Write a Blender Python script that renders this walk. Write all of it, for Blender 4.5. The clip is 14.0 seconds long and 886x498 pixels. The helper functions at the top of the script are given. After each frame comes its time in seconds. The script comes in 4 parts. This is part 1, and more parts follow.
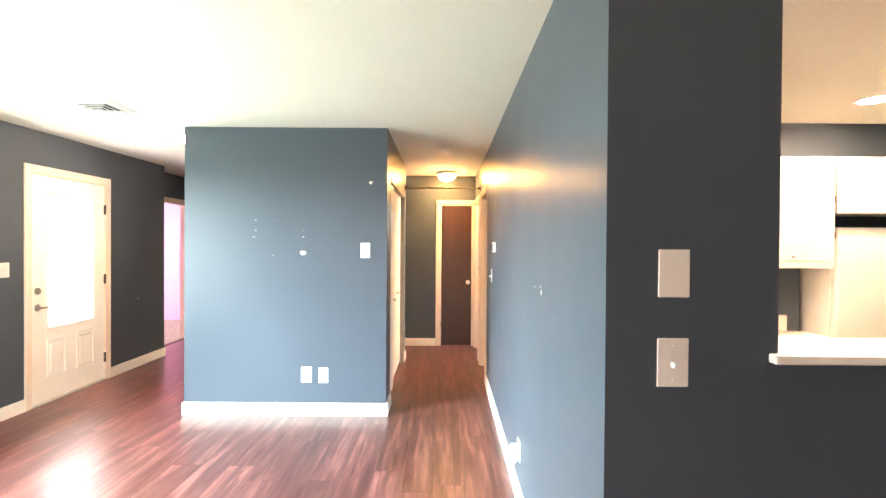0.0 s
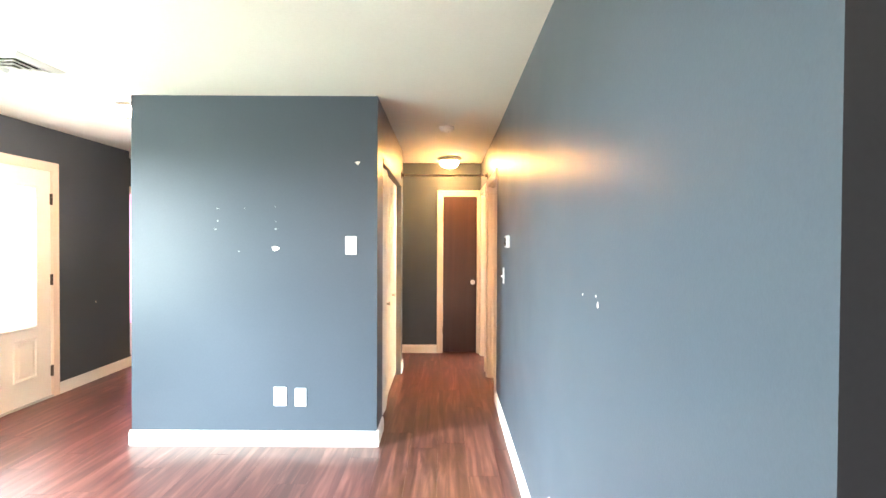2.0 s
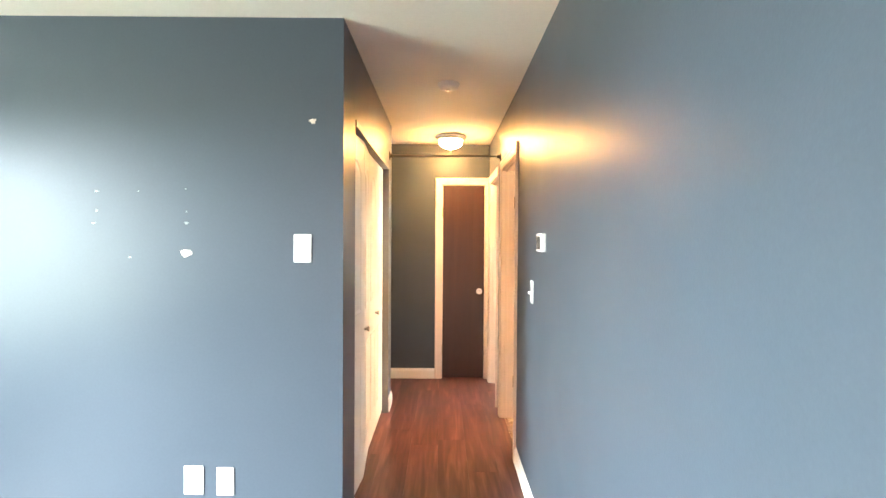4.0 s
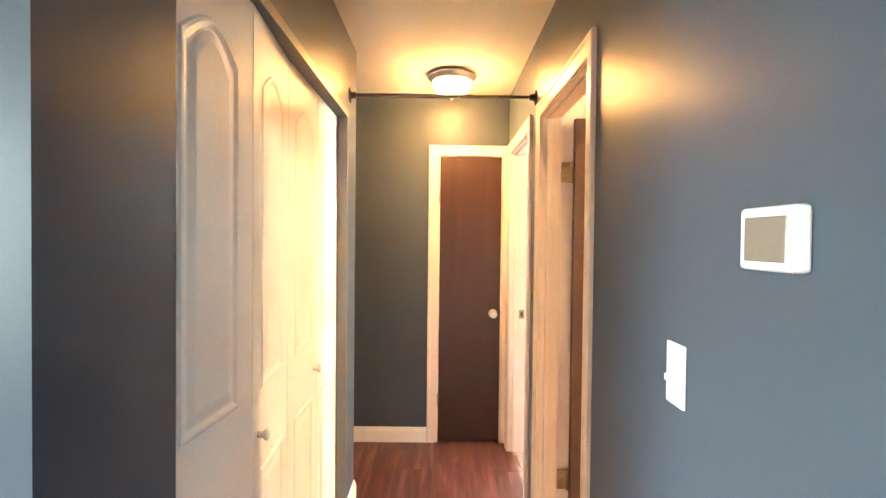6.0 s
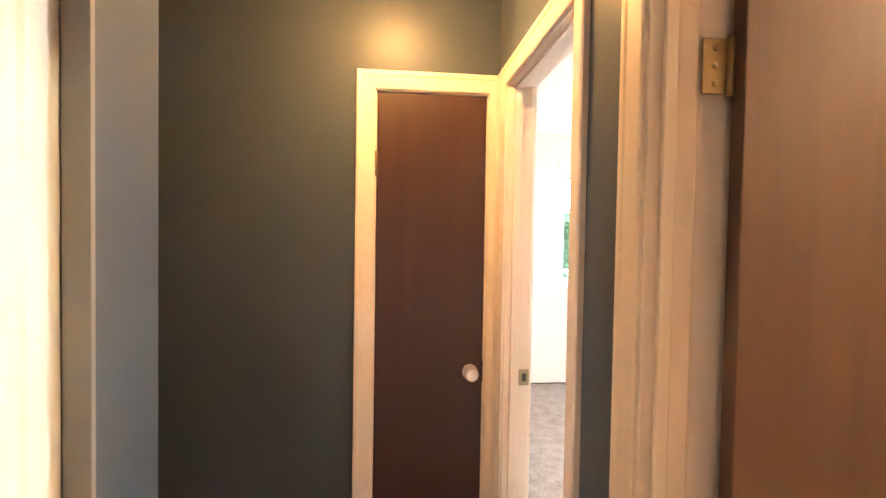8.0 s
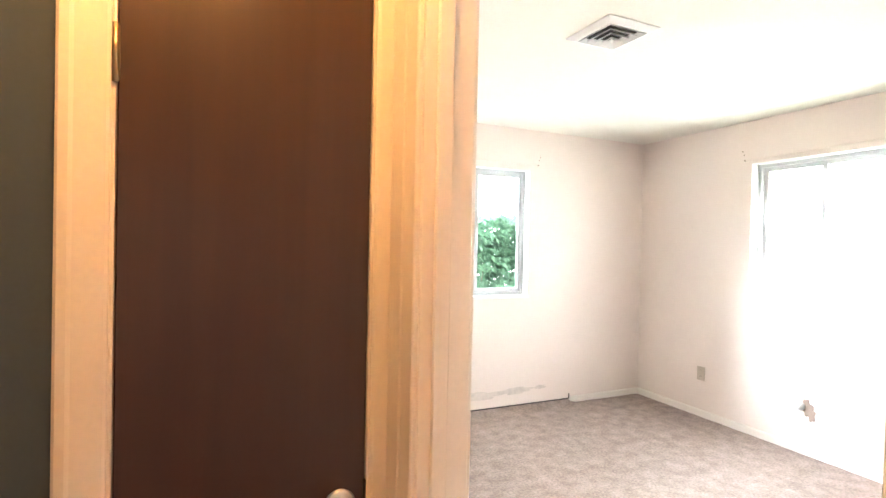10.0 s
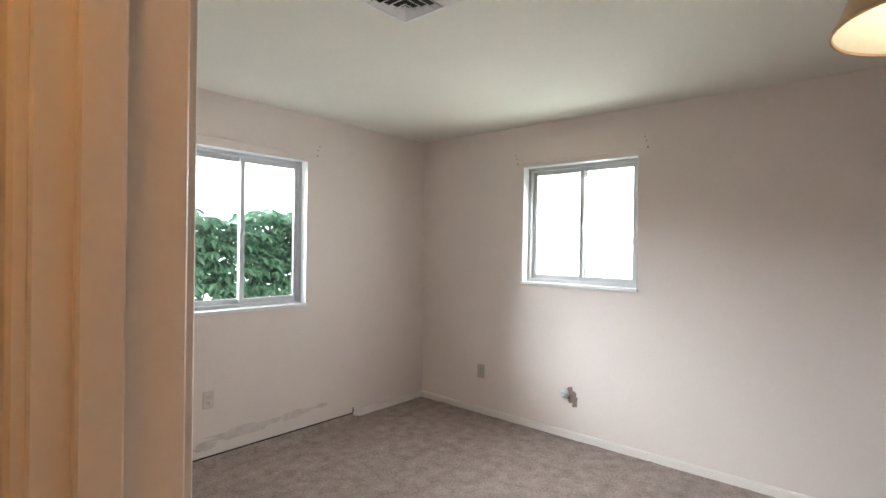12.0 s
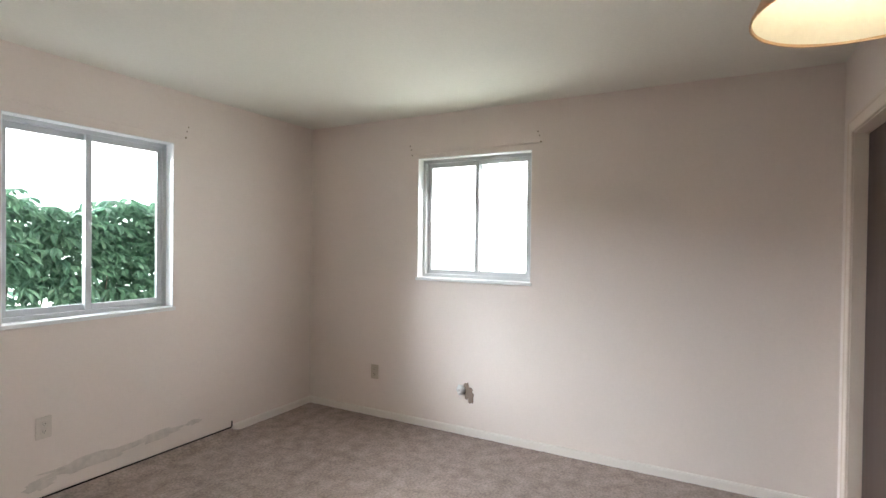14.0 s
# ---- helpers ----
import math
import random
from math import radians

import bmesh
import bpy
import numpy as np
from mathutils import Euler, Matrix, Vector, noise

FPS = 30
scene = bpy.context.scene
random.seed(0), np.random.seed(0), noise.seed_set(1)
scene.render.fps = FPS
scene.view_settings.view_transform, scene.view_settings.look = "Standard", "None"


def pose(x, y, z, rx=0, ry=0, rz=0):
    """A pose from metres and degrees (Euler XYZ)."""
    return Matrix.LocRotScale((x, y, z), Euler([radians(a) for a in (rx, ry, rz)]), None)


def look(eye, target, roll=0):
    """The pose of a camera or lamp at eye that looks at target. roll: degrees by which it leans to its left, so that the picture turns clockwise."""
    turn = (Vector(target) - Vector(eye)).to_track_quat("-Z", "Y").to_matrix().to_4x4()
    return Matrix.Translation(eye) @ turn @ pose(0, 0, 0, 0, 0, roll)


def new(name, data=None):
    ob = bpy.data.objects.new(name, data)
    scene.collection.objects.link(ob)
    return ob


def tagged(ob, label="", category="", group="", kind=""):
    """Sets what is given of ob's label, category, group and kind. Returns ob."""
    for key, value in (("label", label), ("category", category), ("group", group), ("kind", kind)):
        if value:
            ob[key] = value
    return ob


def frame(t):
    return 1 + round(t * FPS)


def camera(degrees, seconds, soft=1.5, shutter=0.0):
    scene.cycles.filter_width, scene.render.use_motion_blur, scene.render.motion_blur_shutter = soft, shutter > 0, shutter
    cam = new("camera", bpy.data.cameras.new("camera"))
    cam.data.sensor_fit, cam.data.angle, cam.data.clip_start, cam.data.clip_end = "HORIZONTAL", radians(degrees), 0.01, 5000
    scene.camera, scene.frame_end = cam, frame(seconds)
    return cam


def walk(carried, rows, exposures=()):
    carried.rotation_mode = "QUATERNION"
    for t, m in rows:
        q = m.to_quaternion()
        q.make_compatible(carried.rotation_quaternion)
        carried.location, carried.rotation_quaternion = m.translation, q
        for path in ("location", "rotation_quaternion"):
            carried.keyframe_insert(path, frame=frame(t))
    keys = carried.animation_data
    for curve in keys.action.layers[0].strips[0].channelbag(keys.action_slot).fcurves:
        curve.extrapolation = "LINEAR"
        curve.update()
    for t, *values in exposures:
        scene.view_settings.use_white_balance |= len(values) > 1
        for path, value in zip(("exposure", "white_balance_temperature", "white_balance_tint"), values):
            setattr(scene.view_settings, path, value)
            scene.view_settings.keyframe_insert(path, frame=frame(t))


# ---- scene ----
cam = camera(82.7, 14.0)

PATH = [
    (0, (0.494, -0.479, 1.464), (0.496, 1.521, 1.444), 0.4),
    (0.5, (0.466, -0.335, 1.453), (0.471, 1.664, 1.431), 0.4),
    (1, (0.462, -0.183, 1.431), (0.461, 1.817, 1.403), 0.3),
    (1.5, (0.468, 0.048, 1.427), (0.467, 2.047, 1.397), 0.4),
    (2, (0.483, 0.283, 1.434), (0.481, 2.282, 1.405), 0.3),
    (2.5, (0.478, 0.549, 1.437), (0.476, 2.549, 1.405), 0.4),
    (3, (0.458, 0.86, 1.447), (0.458, 2.86, 1.416), 0.4),
    (3.2, (0.452, 0.974, 1.449), (0.461, 2.973, 1.414), 0.4),
    (5.5, (0.512, 2.775, 1.435), (0.505, 4.774, 1.4), 0.3),
    (6, (0.488, 3.212, 1.431), (0.497, 5.212, 1.395), 0.6),
    (6.5, (0.498, 3.605, 1.423), (0.515, 5.604, 1.394), 0.3),
    (7, (0.547, 4.004, 1.449), (0.545, 6.004, 1.402), 0.1),
    (7.2, (0.525, 4.167, 1.47), (0.552, 6.166, 1.412), 0.3),
    (9.3, (0.545, 5.537, 1.44), (1.137, 7.447, 1.413), 1.2),
    (9.5, (0.558, 5.621, 1.441), (1.213, 7.51, 1.415), 1.3),
    (10, (0.633, 5.779, 1.433), (1.452, 7.604, 1.411), 1.2),
    (10.5, (0.725, 5.937, 1.442), (1.732, 7.665, 1.424), 1.0),
    (11, (0.798, 6.03, 1.446), (1.98, 7.644, 1.434), 1.0),
    (11.5, (0.849, 6.096, 1.447), (2.203, 7.568, 1.437), 0.9),
    (12, (0.887, 6.178, 1.449), (2.399, 7.488, 1.438), 0.9),
    (12.5, (0.912, 6.23, 1.449), (2.534, 7.4, 1.435), 0.8),
    (13, (0.941, 6.278, 1.448), (2.638, 7.337, 1.431), 0.7),
    (13.5, (0.978, 6.3, 1.439), (2.717, 7.287, 1.422), 0.7),
    (14, (1.018, 6.317, 1.441), (2.778, 7.266, 1.418), 0.7),
]
EXPOSURES = [(0, 1.88), (3, 1.84), (5.5, 1.84), (6.0, 1.7), (6.5, 1.42), (7.2, 1.1), (9.3, 0.9), (9.8, 0.78), (10.3, 0.42), (11.0, -0.25), (11.5, -0.75), (12.0, -0.95), (14.0, -1.0)]
walk(cam, [(t, look(eye, target, roll)) for t, eye, target, roll in PATH], EXPOSURES)

# ---------------------------------------------------------------- light
world = bpy.data.worlds.new("sky")
scene.world = world
world.use_nodes = True
_n = world.node_tree.nodes
_sky = _n.new("ShaderNodeTexSky")
_sky.sky_type, _sky.sun_disc = "NISHITA", False
_sky.sun_elevation, _sky.sun_rotation = radians(57), radians(167)
_n["Background"].inputs["Strength"].default_value = 0.12
world.node_tree.links.new(_sky.outputs["Color"], _n["Background"].inputs["Color"])


def lamp(name, kind, m, energy, color, size=0.1, size_y=None):
    d = bpy.data.lights.new(name, kind)
    d.energy, d.color = energy, color
    if kind == "AREA":
        d.shape, d.size, d.size_y = "RECTANGLE", size, size_y or size
    elif kind == "POINT":
        d.shadow_soft_size = size
    ob = new(name, d)
    ob.matrix_world = m
    return ob


_sun = lamp("sun", "SUN", look((0, 0, 0), (-0.12, 0.52, -0.84)), 4.5, (1.0, 0.95, 0.88))
_sun.data.angle = radians(4)

DAY = (0.81, 0.94, 1.0)
# daylight in the living room's west window: sky above, lawn below
lamp("window_opening_light", "AREA", look((-3.16, 1.45, 1.50), (-0.2, 2.9, -1.3)), 22, DAY, 1.9, 1.25)
lamp("sky_daylight", "AREA", look((-7.5, -0.6, 3.45), (-3.1, 1.45, 1.3)), 3000, DAY, 7.0, 2.5)
lamp("lawn_daylight", "AREA", look((-3.16, 1.45, 1.10), (-0.2, 1.9, 2.4)), 50, (0.86, 1.0, 0.82), 1.9, 0.8)
# warm fill light added at an unseen opening in the living room's south wall
lamp("window_opening_light", "AREA", look((-1.1, -3.06, 1.4), (-1.1, 0, 1.4)), 28, (1.0, 0.68, 0.53), 2.2, 1.4)
# sky outside the bedroom windows
lamp("window_opening_light", "AREA", look((4.68, 7.92, 1.72), (2.7, 7.5, 0.5)), 46, (0.90, 0.95, 1.0), 0.86, 0.86)
lamp("lawn_daylight", "AREA", look((4.68, 7.92, 1.45), (2.9, 7.7, 2.6)), 15, (0.92, 1.0, 0.86), 0.86, 0.5)
lamp("sky_daylight", "AREA", look((0.5, 15.1, 3.9), (2.66, 9.5, 1.5)), 9500, (0.82, 0.91, 1.0), 7.0, 2.6)
# daylight behind the front door's glass; light added at an unseen pink room window
lamp("door_daylight", "AREA", look((-3.40, 4.38, 1.28), (0, 4.38, 1.28)), 24, (1.0, 0.97, 0.93), 0.66, 1.3)
lamp("window_opening_light", "AREA", look((-6.46, 7.3, 1.5), (-4.4, 7.6, 0.8)), 60, (1.0, 0.97, 0.97), 1.3, 1.2)

# ---------------------------------------------------------------- materials


def mat(name, color, rough=0.5, metal=0.0, var=0.08, scale=6.0, fine=0.05, fine_scale=90.0, bump=0.1, bump_scale=220.0, spec=0.5, stretch=(1, 1, 1), coat=0.0):
    m = bpy.data.materials.new(name)
    m.use_nodes = True
    nt = m.node_tree
    n, l = nt.nodes, nt.links
    b = n["Principled BSDF"]
    co = n.new("ShaderNodeTexCoord")
    mp = n.new("ShaderNodeMapping")
    mp.inputs["Scale"].default_value = stretch
    l.new(co.outputs["Object"], mp.inputs["Vector"])
    t1 = n.new("ShaderNodeTexNoise")
    t1.inputs["Scale"].default_value, t1.inputs["Detail"].default_value = scale, 5
    t2 = n.new("ShaderNodeTexNoise")
    t2.inputs["Scale"].default_value, t2.inputs["Detail"].default_value = fine_scale, 3
    for t in (t1, t2):
        l.new(mp.outputs[0], t.inputs["Vector"])
    v = n.new("ShaderNodeMath")
    v.operation = "MULTIPLY_ADD"
    v.inputs[1].default_value, v.inputs[2].default_value = 2 * var, 1 - var
    l.new(t1.outputs["Fac"], v.inputs[0])
    w = n.new("ShaderNodeMath")
    w.operation = "MULTIPLY_ADD"
    w.inputs[1].default_value, w.inputs[2].default_value = 2 * fine, 1 - fine
    l.new(t2.outputs["Fac"], w.inputs[0])
    p = n.new("ShaderNodeMath")
    p.operation = "MULTIPLY"
    l.new(v.outputs[0], p.inputs[0])
    l.new(w.outputs[0], p.inputs[1])
    mx = n.new("ShaderNodeVectorMath")
    mx.operation = "SCALE"
    mx.inputs[0].default_value = color
    l.new(p.outputs[0], mx.inputs["Scale"])
    l.new(mx.outputs[0], b.inputs["Base Color"])
    r = n.new("ShaderNodeMath")
    r.operation = "MULTIPLY_ADD"
    r.inputs[1].default_value, r.inputs[2].default_value = 0.16, rough - 0.08
    l.new(t1.outputs["Fac"], r.inputs[0])
    l.new(r.outputs[0], b.inputs["Roughness"])
    b.inputs["Metallic"].default_value = metal
    b.inputs["Specular IOR Level"].default_value = spec
    b.inputs["Coat Weight"].default_value = coat
    if bump:
        t3 = n.new("ShaderNodeTexNoise")
        t3.inputs["Scale"].default_value, t3.inputs["Detail"].default_value = bump_scale, 2
        l.new(mp.outputs[0], t3.inputs["Vector"])
        bp = n.new("ShaderNodeBump")
        bp.inputs["Strength"].default_value, bp.inputs["Distance"].default_value = bump, 0.002
        l.new(t3.outputs["Fac"], bp.inputs["Height"])
        l.new(bp.outputs[0], b.inputs["Normal"])
    return m


def wood(name, dark, light, rough, axis="Y", per_object=0.0, scale=1.0, bump=0.08, coat=0.0, streak=False):
    """Stained wood with long grain along one axis, streaks and pores."""
    m = bpy.data.materials.new(name)
    m.use_nodes = True
    nt = m.node_tree
    n, l = nt.nodes, nt.links
    b = n["Principled BSDF"]
    co = n.new("ShaderNodeTexCoord")
    info = n.new("ShaderNodeObjectInfo")
    off = n.new("ShaderNodeVectorMath")
    off.operation = "MULTIPLY_ADD"
    cmb = n.new("ShaderNodeCombineXYZ")
    for i in range(3):
        l.new(info.outputs["Random"], cmb.inputs[i])
    off.inputs[1].default_value = (37 * per_object, 53 * per_object, 11 * per_object)
    l.new(cmb.outputs[0], off.inputs[0])
    l.new(co.outputs["Object"], off.inputs[2])
    mp = n.new("ShaderNodeMapping")
    s = {"X": (0.9, 14, 14), "Y": (14, 0.9, 14), "Z": (14, 14, 0.9)}[axis]
    mp.inputs["Scale"].default_value = [q * scale for q in s]
    l.new(off.outputs[0], mp.inputs["Vector"])
    t1 = n.new("ShaderNodeTexNoise")
    t1.inputs["Scale"].default_value, t1.inputs["Detail"].default_value, t1.inputs["Distortion"].default_value = 1.0, 6, 1.2
    t2 = n.new("ShaderNodeTexNoise")
    t2.inputs["Scale"].default_value, t2.inputs["Detail"].default_value = 9.0, 4
    for t in (t1, t2):
        l.new(mp.outputs[0], t.inputs["Vector"])
    mix = n.new("ShaderNodeMath")
    mix.operation = "MULTIPLY_ADD"
    mix.inputs[1].default_value = 0.35
    l.new(t2.outputs["Fac"], mix.inputs[0])
    l.new(t1.outputs["Fac"], mix.inputs[2])
    ramp = n.new("ShaderNodeValToRGB")
    ramp.color_ramp.elements[0].position, ramp.color_ramp.elements[1].position = 0.48, 0.86
    ramp.color_ramp.elements[0].color, ramp.color_ramp.elements[1].color = (*dark, 1), (*light, 1)
    b.inputs["Specular IOR Level"].default_value = 0.32 if streak else 0.5
    if streak:      # dark boards with thin pale wavy streaks
        mp.inputs["Scale"].default_value = (17, 1.3, 17)
        t1.inputs["Detail"].default_value, t1.inputs["Distortion"].default_value = 3, 0.7
        t2.inputs["Scale"].default_value = 2.6
        mix.inputs[1].default_value = 0.28
        ramp.color_ramp.elements[0].position, ramp.color_ramp.elements[1].position = 0.46, 0.92
        e = ramp.color_ramp.elements.new(0.68)
        e.color = (dark[0] * 0.68 + light[0] * 0.32, dark[1] * 0.70 + light[1] * 0.30, dark[2] * 0.70 + light[2] * 0.30, 1)
    l.new(mix.outputs[0], ramp.inputs["Fac"])
    tone = n.new("ShaderNodeMath")
    tone.operation = "MULTIPLY_ADD"
    tone.inputs[1].default_value, tone.inputs[2].default_value = 0.3 * per_object, 1 - 0.15 * per_object
    l.new(info.outputs["Random"], tone.inputs[0])
    sc = n.new("ShaderNodeVectorMath")
    sc.operation = "SCALE"
    l.new(ramp.outputs[0], sc.inputs[0])
    l.new(tone.outputs[0], sc.inputs["Scale"])
    l.new(sc.outputs[0], b.inputs["Base Color"])
    rr = n.new("ShaderNodeMath")
    rr.operation = "MULTIPLY_ADD"
    rr.inputs[1].default_value, rr.inputs[2].default_value = 0.12, rough - 0.06
    l.new(t1.outputs["Fac"], rr.inputs[0])
    l.new(rr.outputs[0], b.inputs["Roughness"])
    b.inputs["Coat Weight"].default_value = coat
    b.inputs["Coat Roughness"].default_value = 0.25
    bp = n.new("ShaderNodeBump")
    bp.inputs["Strength"].default_value, bp.inputs["Distance"].default_value = bump, 0.001
    l.new(t2.outputs["Fac"], bp.inputs["Height"])
    l.new(bp.outputs[0], b.inputs["Normal"])
    return m


def glow(name, color, strength):
    m = bpy.data.materials.new(name)
    m.use_nodes = True
    b = m.node_tree.nodes["Principled BSDF"]
    b.inputs["Base Color"].default_value = (*color, 1)
    b.inputs["Roughness"].default_value = 0.3
    b.inputs["Emission Color"].default_value = (*color, 1)
    b.inputs["Emission Strength"].default_value = strength
    return m


def translucent(name, color, amount):
    m = bpy.data.materials.new(name)
    m.use_nodes = True
    n, l = m.node_tree.nodes, m.node_tree.links
    t = n.new("ShaderNodeBsdfTranslucent")
    t.inputs["Color"].default_value = (*color, 1)
    mx = n.new("ShaderNodeMixShader")
    mx.inputs[0].default_value = amount
    n["Principled BSDF"].inputs["Base Color"].default_value = (*color, 1)
    n["Principled BSDF"].inputs["Roughness"].default_value = 0.45
    l.new(n["Principled BSDF"].outputs[0], mx.inputs[1])
    l.new(t.outputs[0], mx.inputs[2])
    l.new(mx.outputs[0], n["Material Output"].inputs["Surface"])
    return m


def pane_glass(name):
    m = bpy.data.materials.new(name)
    m.use_nodes = True
    b = m.node_tree.nodes["Principled BSDF"]
    b.inputs["Base Color"].default_value = (0.97, 0.99, 0.98, 1)
    b.inputs["Transmission Weight"].default_value = 1.0
    b.inputs["Roughness"].default_value = 0.0
    b.inputs["IOR"].default_value = 1.1
    return m


M_SLATE = mat("slate_wall_paint", (0.0655, 0.083, 0.1065), 0.37, var=0.10, scale=1.6, fine=0.06, bump=0.08, bump_scale=160, spec=0.22)
M_CEIL = mat("ceiling_paint", (0.80, 0.775, 0.705), 0.85, var=0.03, scale=2, bump=0.35, bump_scale=120, spec=0.2)
# white trim pulled towards peach, taking in the hall lamp's warm light
M_TRIM = mat("lamp_warmed_trim_paint", (0.75, 0.645, 0.555), 0.42, var=0.05, scale=5, bump=0)
M_DOORW = mat("white_door_paint", (0.87, 0.855, 0.81), 0.46, var=0.03, scale=4, bump=0)
M_CREAM = mat("cream_wall_paint", (0.79, 0.70, 0.645), 0.55, var=0.07, scale=1.3, fine=0.03, fine_scale=60, bump=0.25, bump_scale=140, spec=0.3)
M_PINK = mat("pink_wall_paint", (0.80, 0.33, 0.55), 0.6, var=0.04, scale=2)
M_PLANK = wood("cherry_laminate", (0.058, 0.0185, 0.0165), (0.235, 0.105, 0.092), 0.36, "Y", per_object=1.0, scale=1.0, bump=0.05, coat=0.1, streak=True)
M_UNDER = mat("dark_underlay", (0.02, 0.012, 0.01), 0.9)
M_BROWN = wood("walnut_stained_door", (0.036, 0.0158, 0.0122), (0.047, 0.0208, 0.0155), 0.36, "Z", per_object=0.3, scale=0.6, bump=0.08)
M_TAN = wood("brown_stained_door", (0.062, 0.028, 0.0215), (0.088, 0.041, 0.031), 0.40, "Z", per_object=0.3, scale=0.6, bump=0.05)
M_PLATE = mat("white_plastic", (0.74, 0.74, 0.73), 0.3, var=0.02, bump=0)
M_BEIGE = mat("beige_plastic", (0.50, 0.43, 0.34), 0.35, var=0.03, bump=0)
M_PLATEG = mat("ivory_plastic", (0.74, 0.71, 0.67), 0.32, var=0.03, bump=0)
M_NICKEL = mat("satin_nickel", (0.70, 0.68, 0.64), 0.30, metal=1, var=0.05, bump=0)
# darker nickel for the front door's lever and deadbolt
M_NICKEL_DARK = mat("darker_nickel", (0.34, 0.32, 0.30), 0.34, metal=1, var=0.08, bump=0)
M_PAINTED = mat("painted_over_plastic", (0.65, 0.575, 0.51), 0.5, var=0.05, bump=0)
M_BASEBED = mat("off_white_trim", (0.80, 0.74, 0.685), 0.45, var=0.05, scale=5, bump=0)
M_BRONZE = mat("dark_bronze", (0.055, 0.045, 0.04), 0.4, metal=0.8, var=0.1, bump=0)
M_HINGE = mat("tarnished_brass", (0.30, 0.23, 0.15), 0.4, metal=0.9, var=0.15, bump=0)
M_ROD = mat("grey_metal_rod", (0.30, 0.28, 0.26), 0.34, metal=0.9, var=0.1, bump=0)
M_TRACK = mat("painted_grey_track", (0.20, 0.19, 0.18), 0.45, var=0.06, bump=0.04)
M_ALU = mat("aluminium_frame", (0.55, 0.56, 0.57), 0.45, metal=0.2, var=0.06, bump=0.03)
M_VINYL = mat("white_vinyl", (0.80, 0.80, 0.80), 0.4, var=0.02, bump=0)
M_GLASS = pane_glass("window_glass")
M_FROST = translucent("frosted_door_glass", (0.93, 0.93, 0.92), 0.75)
M_BOWL = glow("lit_frosted_bowl", (1.0, 0.475, 0.14), 74.0)
M_BOWL_LOW = glow("bowl_underside", (1.0, 0.50, 0.15), 128.0)
M_BOWL_BATH = glow("bathroom_bowl", (1.0, 0.72, 0.40), 560.0)
M_BOWL_ENTRY = glow("entry_frosted_bowl", (1.0, 0.74, 0.54), 240.0)
M_CAN = glow("lit_recessed_lens", (1.0, 0.66, 0.42), 300.0)
# lens of a second recessed light added to brighten the kitchen
M_CAN_FILL = glow("fill_recessed_lens", (1.0, 0.65, 0.41), 680.0)
M_SHADE = translucent("tan_fabric_shade", (0.72, 0.50, 0.30), 0.40)
M_SHADEIN = mat("pale_shade_lining", (0.90, 0.88, 0.78), 0.7, bump=0.1)
M_BULB = glow("lit_bulb", (1.0, 0.84, 0.58), 72.0)
M_DARK = mat("dark_gap", (0.012, 0.010, 0.009), 0.8, bump=0)
M_SPACKLE = mat("bare_plaster", (0.78, 0.70, 0.64), 0.85, var=0.12, scale=40, bump=0.5, bump_scale=300)
M_CHIP = mat("scuffed_paint", (0.22, 0.25, 0.27), 0.8, var=0.2, scale=40, bump=0.2)
M_STAIN = mat("torn_plaster", (0.27, 0.20, 0.16), 0.8, var=0.25, scale=18, bump=0.1)
M_CABINET = mat("white_cabinet_paint", (0.80, 0.77, 0.70), 0.38, var=0.03, bump=0.03)
M_COUNTER = mat("white_laminate", (0.82, 0.80, 0.76), 0.35, var=0.03, bump=0)
M_FRIDGE = mat("white_enamel", (0.80, 0.78, 0.74), 0.35, var=0.02, bump=0.12, bump_scale=400)
M_GRASS = mat("grass_ground", (0.06, 0.10, 0.03), 0.9, var=0.4, scale=3, fine=0.3, bump=0.6, bump_scale=60)
M_BARK = mat("bark", (0.10, 0.07, 0.05), 0.85, var=0.3, scale=20, bump=0.6, bump_scale=60)
M_OVERCAST = glow("overcast_sky", (0.95, 0.975, 1.0), 6.5)
M_SCUFF = mat("damp_stain", (0.66, 0.59, 0.535), 0.8, var=0.25, scale=25, bump=0.1)
M_SCREEN = mat("thermostat_screen", (0.17, 0.145, 0.12), 0.12, var=0.02, bump=0)


def carpet_material():
    m = mat("beige_carpet", (0.32, 0.256, 0.228), 0.95, var=0.50, scale=11, fine=0.55, fine_scale=66, bump=1.0, bump_scale=150, spec=0.1)
    return m


def leaf_material():
    m = bpy.data.materials.new("green_leaf")
    m.use_nodes = True
    n, l = m.node_tree.nodes, m.node_tree.links
    b = n["Principled BSDF"]
    g = n.new("ShaderNodeNewGeometry")
    ramp = n.new("ShaderNodeValToRGB")
    ramp.color_ramp.elements[0].color, ramp.color_ramp.elements[1].color = (0.066, 0.150, 0.100, 1), (0.165, 0.30, 0.185, 1)
    l.new(g.outputs["Random Per Island"], ramp.inputs[0])
    l.new(ramp.outputs[0], b.inputs["Base Color"])
    b.inputs["Roughness"].default_value = 0.45
    t = n.new("ShaderNodeBsdfTranslucent")
    l.new(ramp.outputs[0], t.inputs["Color"])
    mx = n.new("ShaderNodeMixShader")
    mx.inputs[0].default_value = 0.35
    l.new(b.outputs[0], mx.inputs[1])
    l.new(t.outputs[0], mx.inputs[2])
    l.new(mx.outputs[0], n["Material Output"].inputs["Surface"])
    return m


M_CARPET = carpet_material()
M_LEAF = leaf_material()

# ---------------------------------------------------------------- mesh helpers


